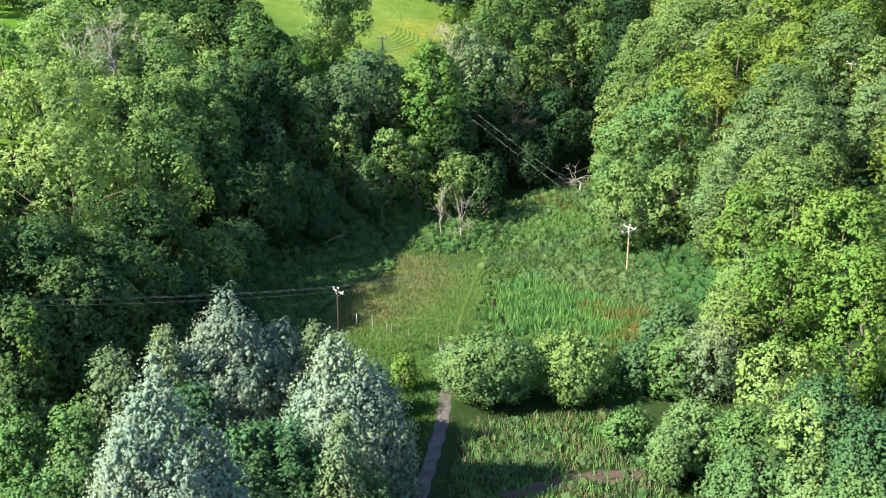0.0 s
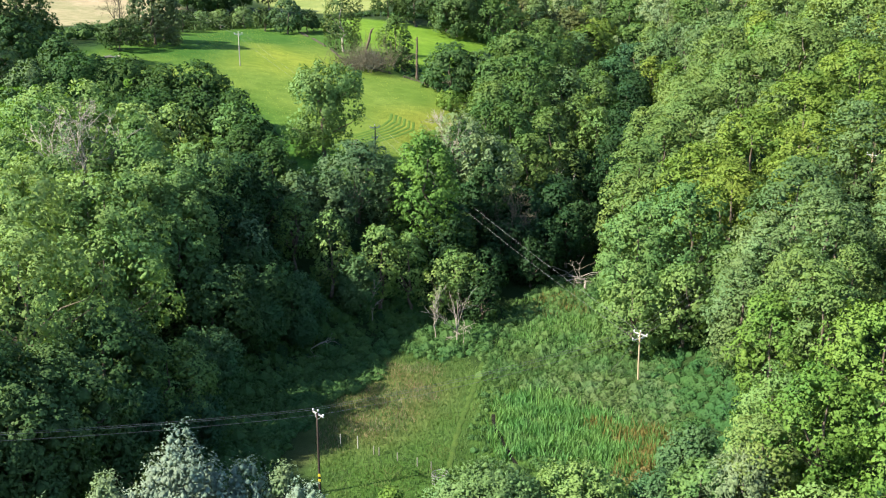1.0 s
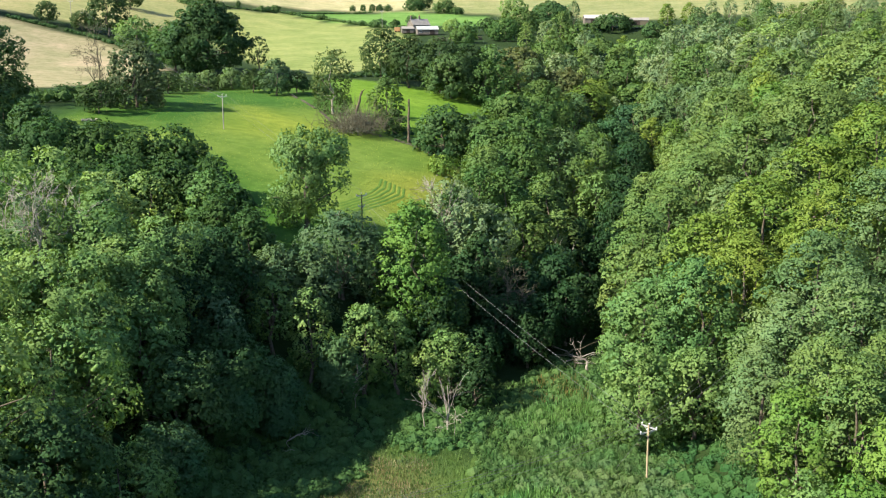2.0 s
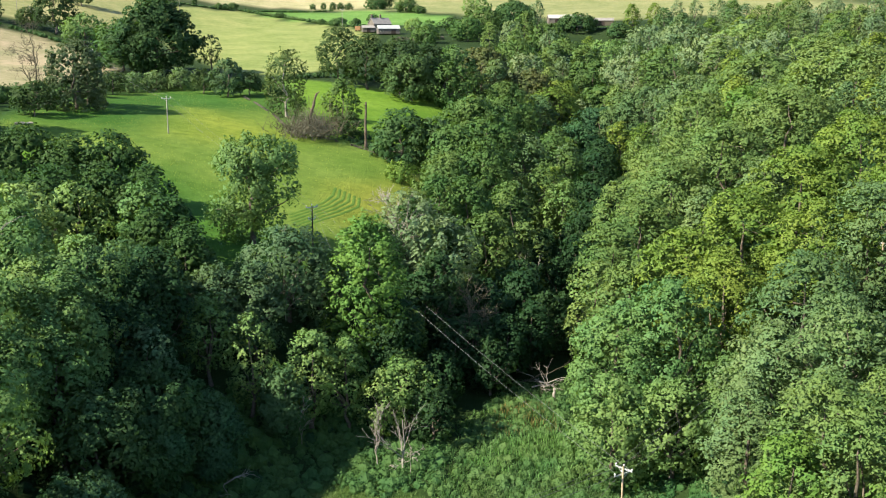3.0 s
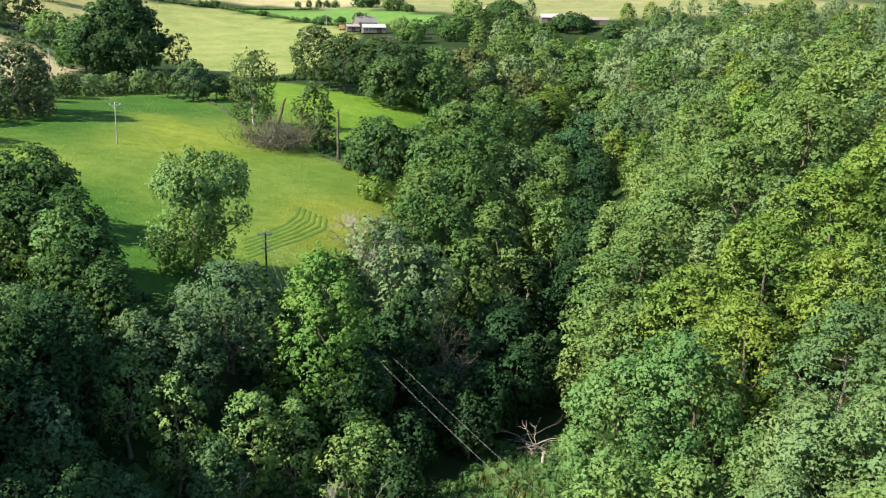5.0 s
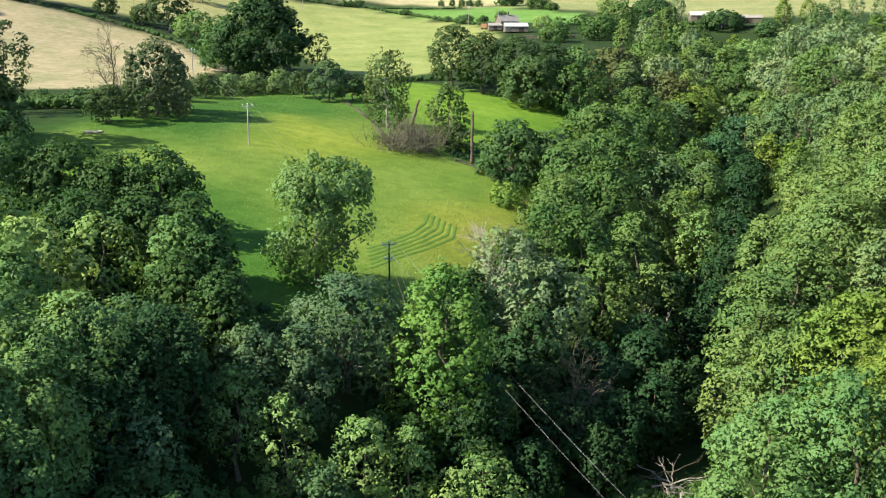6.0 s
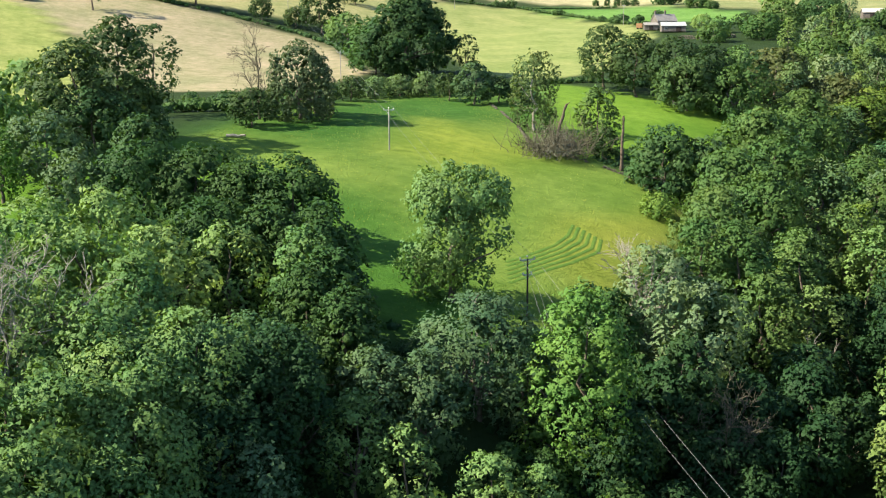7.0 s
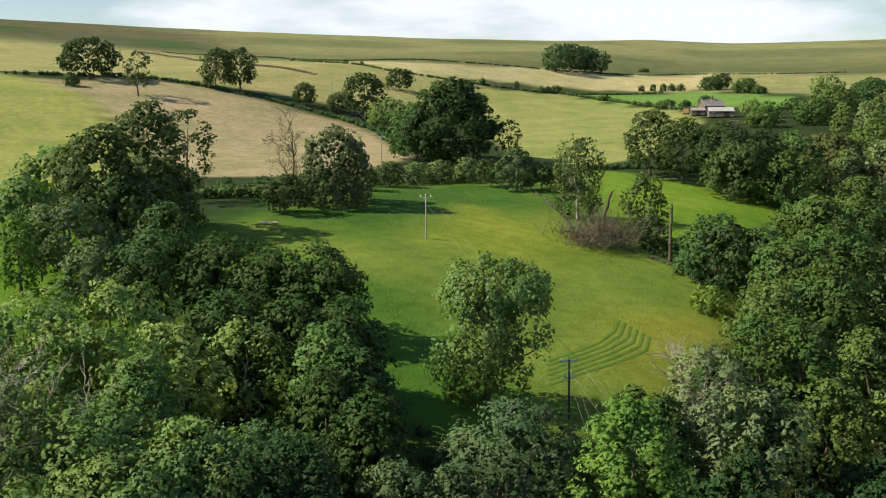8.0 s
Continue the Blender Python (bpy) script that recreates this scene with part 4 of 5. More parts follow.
tree("beech", 72.6, 464.1, 17.0, 14.9)
tree("pale_ash", 85.9, 521.1, 16.0, 14.7)
tree("pale_ash", 83.4, 434.6, 17.0, 13.9)
tree("beech", 70.1, 348.8, 17.0, 10.7)
tree("ash", 100.4, 463.5, 16.0, 13.0)
tree("lime", 64.1, 373.5, 17.0, 10.7)
tree("pale_ash", 77.2, 568.0, 15.0, 12.1)
tree("alder", 40.5, 420.6, 16.0, 11.3)
tree("alder", 30.6, 402.5, 15.0, 9.8)
tree("ravine_sycamore", 20.1, 354.8, 15.0, 8.4)
tree("oak", 13.2, 684.6, 16.0, 16.4)
tree("ravine_sycamore", -4.6, 640.1, 15.0, 10.7)
tree("oak", 50.6, 683.3, 10.0, 13.2)
tree("oak", 73.0, 663.3, 8.0, 8.0)
tree("ravine_sycamore", -11.7, 597.5, 11.0, 11.3)
tree("ravine_sycamore", -32.2, 579.4, 8.0, 8.2)
# field edge
tree("lone_ash", -38.7, 222.3, 20.3, 7.7,
     lobes=((0.3, 0, 15.2, 5.2, 3.6), (3.9, 0.5, 14.6, 3.9, 3.4), (-2.6, 0, 13.2, 3.4, 3.8), (6.3, 0, 11.0, 1.6, 3.4), (0.2, 0, 8.4, 4.2, 4.2),
            (-4.4, -0.5, 6.2, 2.6, 3.2), (-1.6, 0.5, 3.6, 3.6, 2.8), (2.6, 0, 5.2, 2.8, 3.6)))
tree("chestnut", -119.4, 422.2, 28.4, 17.0, lobes=((0, 0, 11.0, 16.5, 9.5), (0.5, 0, 18.0, 12.0, 7.5), (1, 0, 23.0, 6.5, 4.5)))
tree("ravine_sycamore", -134.0, 430.0, 19.0, 10.5, "rounded mid-green tree in a hedge")
tree("sycamore", -178.2, 507.4, 13.2, 9.0)
tree("field_oak", -197.9, 524.2, 20.2, 10.1)
tree("field_oak", -229.8, 637.9, 12.0, 8.7)
tree("field_oak", -228.9, 527.0, 10.4, 5.9)
tree("field_oak", -319.9, 491.0, 18.0, 13.6)
tree("field_oak", -268.9, 516.3, 18.2, 8.0)
tree("field_oak", -261.1, 524.2, 19.9, 8.3)
tree("open_oak", -102.0, 433.5, 13.6, 4.7)
tree("grey_sycamore", -78.9, 366.0, 11.7, 5.3)
tree("field_oak", -73.4, 371.3, 7.6, 4.6)
tree("thin_ash", -54.7, 336.0, 18.7, 5.6)
tree("ravine_sycamore", -37.5, 323.9, 14.6, 4.9)
tree("field_oak", -34.6, 317.7, 7.2, 3.6)
tree("field_oak", -49.5, 401.9, 19.5, 8.3)
tree("field_oak", -39.2, 396.9, 18.1, 8.1)
tree("field_oak", -28.1, 393.2, 18.8, 7.9)
tree("field_oak", -19.4, 395.9, 17.6, 7.2)
tree("sycamore", -11.7, 402.3, 18.0, 7.3)
tree("hawthorn", -103.9, 309.1, 17.8, 7.6, "dull olive tree at the pasture's upper edge")
tree("field_oak", -108.3, 294.7, 8.2, 5.5)
tree("hawthorn", -104.4, 319.5, 13.8, 4.0, "dull olive tree at the pasture's upper edge")
tree("lime", -109.5, 369.4, 6.3, 4.7)
tree("lime", -104.9, 377.2, 6.4, 4.8)
tree("lime", -97.4, 380.0, 7.1, 4.8)
tree("field_oak", -111.5, 356.6, 6.8, 4.5)
tree("field_oak", -112.9, 342.1, 6.5, 4.3)
tree("field_oak", -87.9, 371.6, 7.7, 3.9)
tree("field_oak", -212.4, 528.3, 9.3, 6.4)
# far trees
tree("open_oak", -279.6, 472.9, 18.9, 6.9)
tree("oak", -310.2, 468.0, 5.2, 3.2)
tree("grey_sycamore", -218.9, 928.7, 21.2, 13.0, "grey-green tree in a clump on the moor's edge")
tree("grey_sycamore", -213.9, 954.7, 21.8, 13.4, "grey-green tree in a clump on the moor's edge")
tree("grey_sycamore", -204.8, 966.2, 20.9, 13.5, "grey-green tree in a clump on the moor's edge")
tree("grey_sycamore", -196.5, 971.3, 18.7, 12.0, "grey-green tree in a clump on the moor's edge")
tree("oak", -90.1, 870.9, 10.0, 8.3)
tree("field_oak", -82.9, 875.7, 11.3, 6.3)
tree("oak", -63.5, 833.1, 9.5, 8.9)
tree("oak", -53.6, 822.9, 5.5, 4.9)
tree("oak", -85.8, 718.9, 4.0, 3.4)
tree("oak", -76.9, 736.8, 5.5, 3.8)
tree("oak", -96.1, 712.8, 4.7, 6.0)
tree("oak", -107.8, 720.5, 3.4, 2.5)
tree("oak", -137.6, 861.6, 4.2, 2.7)
tree("oak", -129.8, 863.5, 5.0, 2.5)
tree("oak", -122.7, 864.2, 5.4, 2.9)
tree("oak", -116.8, 864.2, 5.4, 2.9)
tree("oak", -110.3, 863.7, 5.4, 2.9)
tree("oak", -218.1, 745.1, 4.4, 2.6)
tree("oak", -224.4, 725.4, 3.6, 7.2)
tree("oak", -185.7, 776.2, 3.8, 5.7)
tree("oak", -180.7, 786.4, 4.6, 4.2)
tree("oak", -203.1, 770.0, 4.5, 1.9)
tree("ash", -43.4, 645.9, 8.8, 5.9)
tree("sycamore", -33.4, 636.6, 8.1, 5.8)
tree("sycamore", -13.4, 619.1, 7.8, 7.0)
tree("field_oak", -23.0, 663.7, 7.9, 6.8)
tree("ash", -10.5, 760.6, 14.2, 9.8)
tree("field_oak", 14.0, 755.6, 12.7, 10.6)
tree("oak", -142.8, 761.3, 3.6, 4.5)
tree("oak", -315.0, 744.0, 3.1, 1.9)
tree("oak", -302.3, 741.9, 2.3, 1.5)
tree("oak", -170.5, 1047.0, 3.1, 5.2)
# behind the willows
tree("alder", -14.5, 96, 11, 3.0)
tree("alder", -13.5, 103, 9, 2.6)
tree("alder", -13.0, 109, 6, 2.2)


# the woods between the trees placed above, on the banks and up the ravine
def grow_woods(seed, x0, x1, y0, y1, step, allowed, kinds, high, room):
    rng = np.random.default_rng(seed)
    for yy in np.arange(y0, y1, step):
        for xx in np.arange(x0, x1, step):
            x, y = xx + rng.uniform(-0.45, 0.45) * step, yy + rng.uniform(-0.45, 0.45) * step
            kind, h, w = rng.choice(kinds), rng.uniform(*high), rng.uniform(0.25, 0.36)
            if allowed(x, y) and all(math.hypot(x - a, y - b) > room * (r + w * h) for a, b, r in STANDING):
                tree(str(kind), round(x, 1), round(y, 1), round(h, 1), round(w * h, 1))


def in_sight(x, y, spread=0.47):
    return abs(x - 3) < 12 + spread * max(y, 0)


grow_woods(1, -110, -38, 100, 205, 9.5, lambda x, y: 3 < left_foot(y) - x < 62 and abs(x - 3) < 34 + 0.5 * y and inside(x, y, HILL_FIELD) < 0.1,
           ("ash", "sycamore", "ash", "oak"), (13, 18), 0.62)
grow_woods(2, 24, 130, 60, 330, 13.0, lambda x, y: x - right_foot(y) > (2 if y < 215 else 6) and in_sight(x, y),
           ("beech", "lime", "yellow_beech", "beech", "young_oak"), (13, 18), 0.74)
grow_woods(3, -20, 230, 300, 680, 23.0, lambda x, y: x > left_foot(y) - 42 + 0.13 * max(0, 520 - y) and in_sight(x, y) and inside(x, y, PADDOCK, 6) < 0.05 and inside(x, y, HOME_FIELD, 4) < 0.05 and not (28 < x < 80 and y > 590),
           ("beech", "pale_ash", "lime", "pale_ash", "yellow_beech"), (14, 19), 0.55)
grow_woods(4, -25, 30, 190, 300, 7.5, lambda x, y: inside(x, y, HILL_FIELD, 3) < 0.05 and left_foot(y) - 24 < x < left_foot(y) - (1 if y > 215 else 0),
           ("dark_sycamore", "ravine_sycamore", "dark_sycamore"), (8, 12), 0.6)


# ---- dead wood ----
def boughs_of(rng, start, way, length, radius, depth, pieces, spread=0.75, kids=4):
    """Bare boughs that fork again and again."""
    way = unit(np.asarray(way, float))
    end = np.asarray(start) + way * length
    end[2] += 0.04 * length
    p = bent(start, end, rng, 0.05 * length, 5)
    radius = max(radius, 0.035)
    pieces.append(tube(p, np.linspace(radius, radius * 0.35, 5), 6 if depth > 1 else 4))
    if depth:
        for k in range(kids):
            i = rng.integers(1, 5)
            boughs_of(rng, p[i], way + rng.normal(0, spread, 3), length * rng.uniform(0.4, 0.68), radius * 0.45, depth - 1, pieces, spread, kids)


def dead_tree(x, y, high, mat, label, name="dead_tree", lean=(0, 0), depth=3, spread=0.6, thick=0.02, seed=1, kids=4, lift=0.0, bole=0.62):
    rng = np.random.default_rng(seed)
    pieces = []
    boughs_of(rng, (0, 0, -0.3), (lean[0], lean[1], 1), high * bole, max(0.06, thick * high), depth, pieces, spread, kids)
    if name == "fallen_bough":
        ob = tagged(new(name), label, "dead wood")
        for i, (v, q) in enumerate(pieces):
            part("stem" if i == 0 else "branch", mesh_of("branch", v, q, mat, True), ob)
    else:
        v, q = joined(pieces)
        ob = tagged(new(name, mesh_of(name, v, q, mat, True)), label, "dead tree")
    ob.location = (x, y, float(height(x, y)) + lift)
    return ob


def snag(x, y, high, thick, lean, label, mat, seed, stubs=6, wild=0.05):
    """A dead standing trunk with broken stubs."""
    rng = np.random.default_rng(seed)
    n = 14
    u = np.linspace(0, 1, n)
    p = np.stack([lean[0] * high * u + rng.normal(0, wild, n).cumsum() * 0.7, lean[1] * high * u + rng.normal(0, wild, n).cumsum() * 0.7, -0.4 + (high + 0.4) * u], 1)
    thing = tagged(new("dead_tree"), label, "dead tree")
    v, q = tube(p, thick * (1.25 - 0.7 * u) * rng.uniform(0.8, 1.25, n), 9)
    part("trunk", mesh_of("trunk", v, q, mat, True), thing)
    for _ in range(stubs):
        i = rng.integers(4, n)
        d = unit(np.array([*rng.normal(0, 1, 2), rng.uniform(0.1, 0.8)]))
        v, q = tube(bent(p[i], p[i] + d * rng.uniform(0.5, 1.3), rng, 0.08), np.linspace(thick * 0.4, thick * 0.15, 5), 5)
        part("broken_stub", mesh_of("broken_stub", v, q, mat, True), thing)
    thing.location = (x, y, float(height(x, y)))
    return thing


def brush_heap(x, y, wide, high, n, mat, label, seed, name="brush_heap"):
    """A heap of dry twigs, such as a dead bush."""
    rng = np.random.default_rng(seed)
    pieces = []
    for _ in range(n):
        d = unit(np.array([*rng.normal(0, 1, 2), abs(rng.normal(0, 0.55)) + 0.1]))
        a = np.array([*rng.normal(0, 0.25 * wide, 2), rng.uniform(0, 0.3 * high)])
        b = a + d * np.array([0.30 * wide, 0.30 * wide, high]) * rng.uniform(0.5, 1.0)
        pieces.append(tube(bent(a, b, rng, 0.3), np.linspace(0.07, 0.025, 5), 3))
    v, q = joined(pieces)
    thing = tagged(new(name), label, "dead bush")
    part("brushwood", mesh_of("brushwood", v, q, mat), thing)
    m = n * 3
    c = unit(rng.normal(0, 1, (m, 3)) * np.array([1, 1, 0.9]))
    c[:, 2] = np.abs(c[:, 2])
    c *= np.array([0.5 * wide, 0.5 * wide, 0.9 * high]) * rng.uniform(0.4, 0.95, (m, 1))
    v, t = sprays(rng, c, unit(c + rng.normal(0, 1, (m, 3))), 0.42, 0.3)
    part("dry_leaves", mesh_of("dry_leaves", v, t, LEAVES["dry"]), thing)
    thing.location = (x, y, float(height(x, y)))
    return thing


LEAVES["dry"] = foliage("withered_leaves", (0.150, 0.148, 0.100), (0.185, 0.178, 0.125), (0.085, 0.086, 0.056), 0.15)
snag(-29.5, 310.5, 11.6, 0.34, (0.02, 0.01), "bare dead trunk with stubs beside a field wall", SNAG, 3)
snag(-44.5, 318, 10.5, 0.42, (0.16, 0.02), "twisted grey dead trunk above a brush heap", SNAG, 8, 5, 0.22)
snag(13.4, 200.0, 2.0, 0.28, (0.02, 0.0), "pale broken stump in the long grass", PALE_BARK, 5, 1)
brush_heap(-44, 312.5, 17, 9.5, 560, TWIG, "grey-brown withered bush at the pasture's edge", 2)
dead_tree(-63, 164, 24, PALE_BARK, "tall grey ash with thin bare upper twigs", depth=4, spread=0.55, seed=24, thick=0.012, kids=5, bole=0.6)
tree("pale_ash", -65.5, 166.5, 20.0, 4.6, "thin grey-green ash dying back at the top")
dead_tree(-111.5, 304, 21, TWIG, "nearly bare tree with fine grey-brown twigs", depth=4, spread=0.62, seed=4, thick=0.016, kids=5, bole=0.55)
dead_tree(-8.2, 175.5, 12.0, PALE_BARK, "bleached dead tree at the meadow's head", depth=3, spread=0.28, seed=6, kids=4, thick=0.014)
dead_tree(-7.0, 174.0, 5.5, PALE_BARK, "low bleached dead shrub with pale twigs", "dead_shrub", depth=3, spread=0.7, seed=7, thick=0.012)
dead_tree(-11.8, 177.0, 8.5, PALE_BARK, "leafless grey sapling among ash trees", depth=3, spread=0.22, seed=15, thick=0.012)
dead_tree(-22.5, 178.0, 7.0, PALE_BARK, "leafless grey sapling below the wood", depth=3, spread=0.3, seed=9, thick=0.012)
dead_tree(-28.5, 199.7, 9.6, PALE_BARK, "grey tree with a leafless twiggy top", depth=4, spread=0.5, seed=11, thick=0.012, kids=4, bole=0.7)
dead_tree(1.0, 206.0, 17.0, TWIG, "grey leafless tree in the shade of the ravine", depth=4, spread=0.5, seed=12, thick=0.010, kids=5)
dead_tree(8.5, 234.0, 15.0, PALE_BARK, "pale dead boughs rising from the ravine", depth=3, spread=0.4, seed=13, thick=0.010)
dead_tree(-13.7, 224.6, 20.0, PALE_BARK, "ash with bare grey upper boughs", depth=4, spread=0.5, seed=18, thick=0.012, kids=5, bole=0.55)
for i, (x, y, way, length) in enumerate(((10.0, 204, (1, -0.2), 8), (13.0, 205, (-1, 0.1), 7), (8.0, 206, (0.8, -0.5), 9), (15.0, 203, (-0.9, -0.3), 7), (-31.0, 166.0, (1, 0.3), 6))):
    dead_tree(x, y, length, PALE_BARK if i != 2 else TWIG, "fallen bleached bough lying in the grass", "fallen_bough", (way[0] * 2.6, way[1] * 2.6), 2, 0.5, 0.018, 20 + i, 4, 0.6)
log_v, log_q = tube(bent((-2.2, 0, 0.35), (2.0, 0.6, 0.5), np.random.default_rng(5), 0.15, 6), (0.35, 0.34, 0.33, 0.3, 0.3, 0.22), 9)
log = tagged(new("fallen_log", mesh_of("fallen_log", log_v, log_q, PALE_BARK, True)), "bleached fallen log lying on the pasture", "log")
log.location = (-106, 283, float(height(-106, 283)))


# ---- the overhead line ----
def box(size, at=(0, 0, 0), turn=0.0, bevel=0.01):
    bm = bmesh.new()
    bmesh.ops.create_cube(bm, size=1)
    bmesh.ops.scale(bm, vec=size, verts=bm.verts)
    if bevel:
        bmesh.ops.bevel(bm, geom=bm.edges[:], offset=bevel, segments=1, affect="EDGES")
    bmesh.ops.transform(bm, matrix=Matrix.Translation(at) @ Matrix.Rotation(turn, 4, "Z"), verts=bm.verts)
    return bm


def from_bm(name, bm, mat, smooth=False):
    me = bpy.data.meshes.new(name)
    bm.to_mesh(me)
    bm.free()
    me.materials.append(mat)
    return me


def insulator_mesh():
    v, q = tube([(0, 0, z) for z in (0, 0.10, 0.12, 0.17, 0.19, 0.24, 0.26, 0.32)], (0.035, 0.035, 0.13, 0.12, 0.08, 0.13, 0.11, 0.03), 10)
    return mesh_of("insulator", v, q, PORCELAIN, True)


INSULATOR = insulator_mesh()


def power_pole(x, y, high, mat, arms, label, thick=0.15, signs=False):
    """A wooden pole; arms: (height, angle of the crossarm in degrees, length)."""
    thing = tagged(new("power_pole"), label, "power pole", "poles of the overhead line")
    v, q = tube([(0, 0, -0.6), (0, 0, 0.5), (0, 0, high * 0.6), (0, 0, high), (0, 0, high + 0.03)], (thick, thick * 0.98, thick * 0.85, thick * 0.72, 0.01), 12)
    part("shaft", mesh_of("shaft", v, q, mat, True), thing)
    tips = []
    for z, angle, length in arms:
        a = radians(angle)
        d = np.array([math.cos(a), math.sin(a)])
        arm = part("crossarm", from_bm("crossarm", box((length, 0.14, 0.17), (-0.16 * d[1], 0.16 * d[0], z), a, 0.015), GALVANISED), thing, "pale steel crossarm")
        for k in (-0.47, 0.0, 0.47):
            ins = part("insulator", INSULATOR, arm, "white porcelain insulator")
            at = (k * length * d[0] - 0.16 * d[1], k * length * d[1] + 0.16 * d[0], z + (0.08 if k else 0.30))
            ins.location = at
            tips.append(Vector((x + at[0], y + at[1], float(height(x, y)) + at[2] + 0.3)))
        for k in (-0.3, 0.3):
            end = (k * length * d[0] - 0.12 * d[1], k * length * d[1] + 0.12 * d[0], z - 0.07)
            v, q = tube([(0, 0, z - 0.65), end], (0.03, 0.03), 5)
            part("brace", mesh_of("brace", v, q, GALVANISED), thing)
    if signs:
        for z in (1.7, 2.35):
            part("warning_sign", from_bm("warning_sign", box((0.30, 0.02, 0.36), (0.02, -thick - 0.03, z), 0, 0.004), YELLOW), thing, "yellow warning plate")
    thing.location = (x, y, float(height(x, y)))
    return tips


def wire(a, b, sag=0.9, label="thin grey overhead conductor between poles"):
    u = np.linspace(0, 1, 25)[:, None]
    p = np.array(a) * (1 - u) + np.array(b) * u
    p[:, 2] -= sag * 4 * u[:, 0] * (1 - u[:, 0])
    v, q = tube(p, np.full(25, 0.018), 4)
    tagged(new("overhead_wire", mesh_of("overhead_wire", v, q, WIRE)), label, "wire", "conductors of the overhead line")


def span(a, b, sag):
    for p, q in zip(a, b):
        wire(p, q, sag)


LINE, BRANCH = -47.0, 36.0
pole_left_end = power_pole(-64, 83, 10.5, DARK_POLE, ((10.2, LINE, 2.4),), "dark wooden power pole among trees")
pole_meadow = power_pole(-20.3, 123.8, 10.0, DARK_POLE, ((9.8, LINE, 2.3),), "dark creosoted power pole with yellow signs in the meadow", 0.15, True)
pole_bog = power_pole(19.5, 161, 7.9, PALE_POLE, ((7.6, LINE, 2.6), (6.85, BRANCH, 2.4)), "pale wooden power pole with two crossarms in the marsh", 0.15)
pole_right_end = power_pole(62, 200, 6.4, PALE_POLE, ((6.1, LINE, 2.4),), "pale wooden power pole inside the wood")
pole_field = power_pole(-28.4, 224.4, 8.3, DARK_POLE, ((8.1, BRANCH, 2.2), (6.0, BRANCH, 1.3)), "dark wooden power pole at the foot of the pasture")
pole_top = power_pole(-74.0, 289.4, 8.5, GREY_POLE, ((8.2, 30, 2.2),), "silver-grey wooden power pole standing in the pasture")
pole_hedge = power_pole(-140, 414, 9.0, GREY_POLE, ((8.7, 30, 2.2),), "grey wooden power pole in a stubble field")
pole_far = power_pole(-228, 552, 9.0, GREY_POLE, ((8.7, 30, 2.2),), "grey wooden power pole in a far field")
power_pole(-196, 711, 10.0, GREY_POLE, ((9.7, 0, 2.2),), "grey wooden power pole in the hay field")
power_pole(-91, 695, 11.0, GREY_POLE, ((10.7, 0, 2.0),), "grey wooden power pole beside the farm")
span(pole_left_end, pole_meadow, 0.9)
span(pole_meadow, pole_bog[:3], 0.9)
span(pole_bog[:3], pole_right_end, 0.9)
span(pole_bog[3::2], pole_field[:3:2], 1.4)
span(pole_field[:3:2], pole_top[::2], 1.2)
span(pole_top[::2], pole_hedge[::2], 1.6)
span(pole_hedge[::2], pole_far[::2], 1.6)
for k in (-0.45, 0.45):
    wire((-28.4 + k, 224.4, float(height(-28.4, 224.4)) + 7.5), (-22.6 + k, 217.5, float(height(-22.6, 217.5))), 0.0, "steel stay wire bracing the pole")
wire((19.5, 161, 7.4), (15.5, 164.5, 0.0), 0.0, "steel stay wire bracing the pole")


# ---- meadow things ----
def post(x, y, high, mat, label, thick=0.07):
    v, q = tube([(0, 0, -0.3), (0, 0, high - 0.04), (0, 0, high), (0, 0, high + 0.005)], (thick, thick, thick * 0.8, 0.01), 8)
    ob = tagged(new("fence_post", mesh_of("fence_post", v, q, mat)), label, "post", "posts across the meadow")
    ob.location = (x, y, float(height(x, y)))


post(-20.2, 136.5, 1.7, WHITE_POST, "white painted post in the meadow grass", 0.055)
post(-17.9, 136.0, 1.7, WHITE_POST, "white painted post in the meadow grass", 0.055)
for x, y in ((-15.6, 134.4), (-14.9, 134.2), (-12.4, 132.8), (-9.8, 131.6), (-8.0, 130.7)):
    post(x, y, 1.15, GREY_POLE, "weathered grey fence post in long grass", 0.06)


def ring_feeder(x, y):
    thing = tagged(new("ring_feeder"), "galvanised round cattle feeder standing on the grass", "cattle feeder")
    ang = np.linspace(0, 2 * math.pi, 29)
    for z in (0.12, 0.5, 0.85, 1.2):
        v, q = tube(np.stack([np.cos(ang), np.sin(ang), np.full(29, z)], 1), np.full(29, 0.045), 6)
        part("hoop", mesh_of("hoop", v, q, DULL_STEEL, True), thing)
    for a in ang[:-1:2]:
        v, q = tube([(math.cos(a), math.sin(a), 0.0), (math.cos(a), math.sin(a), 1.2)], (0.03, 0.03), 6)
        part("bar", mesh_of("bar", v, q, DULL_STEEL, True), thing)
    thing.location = (x, y, float(height(x, y)))


ring_feeder(-6.6, 127.4)


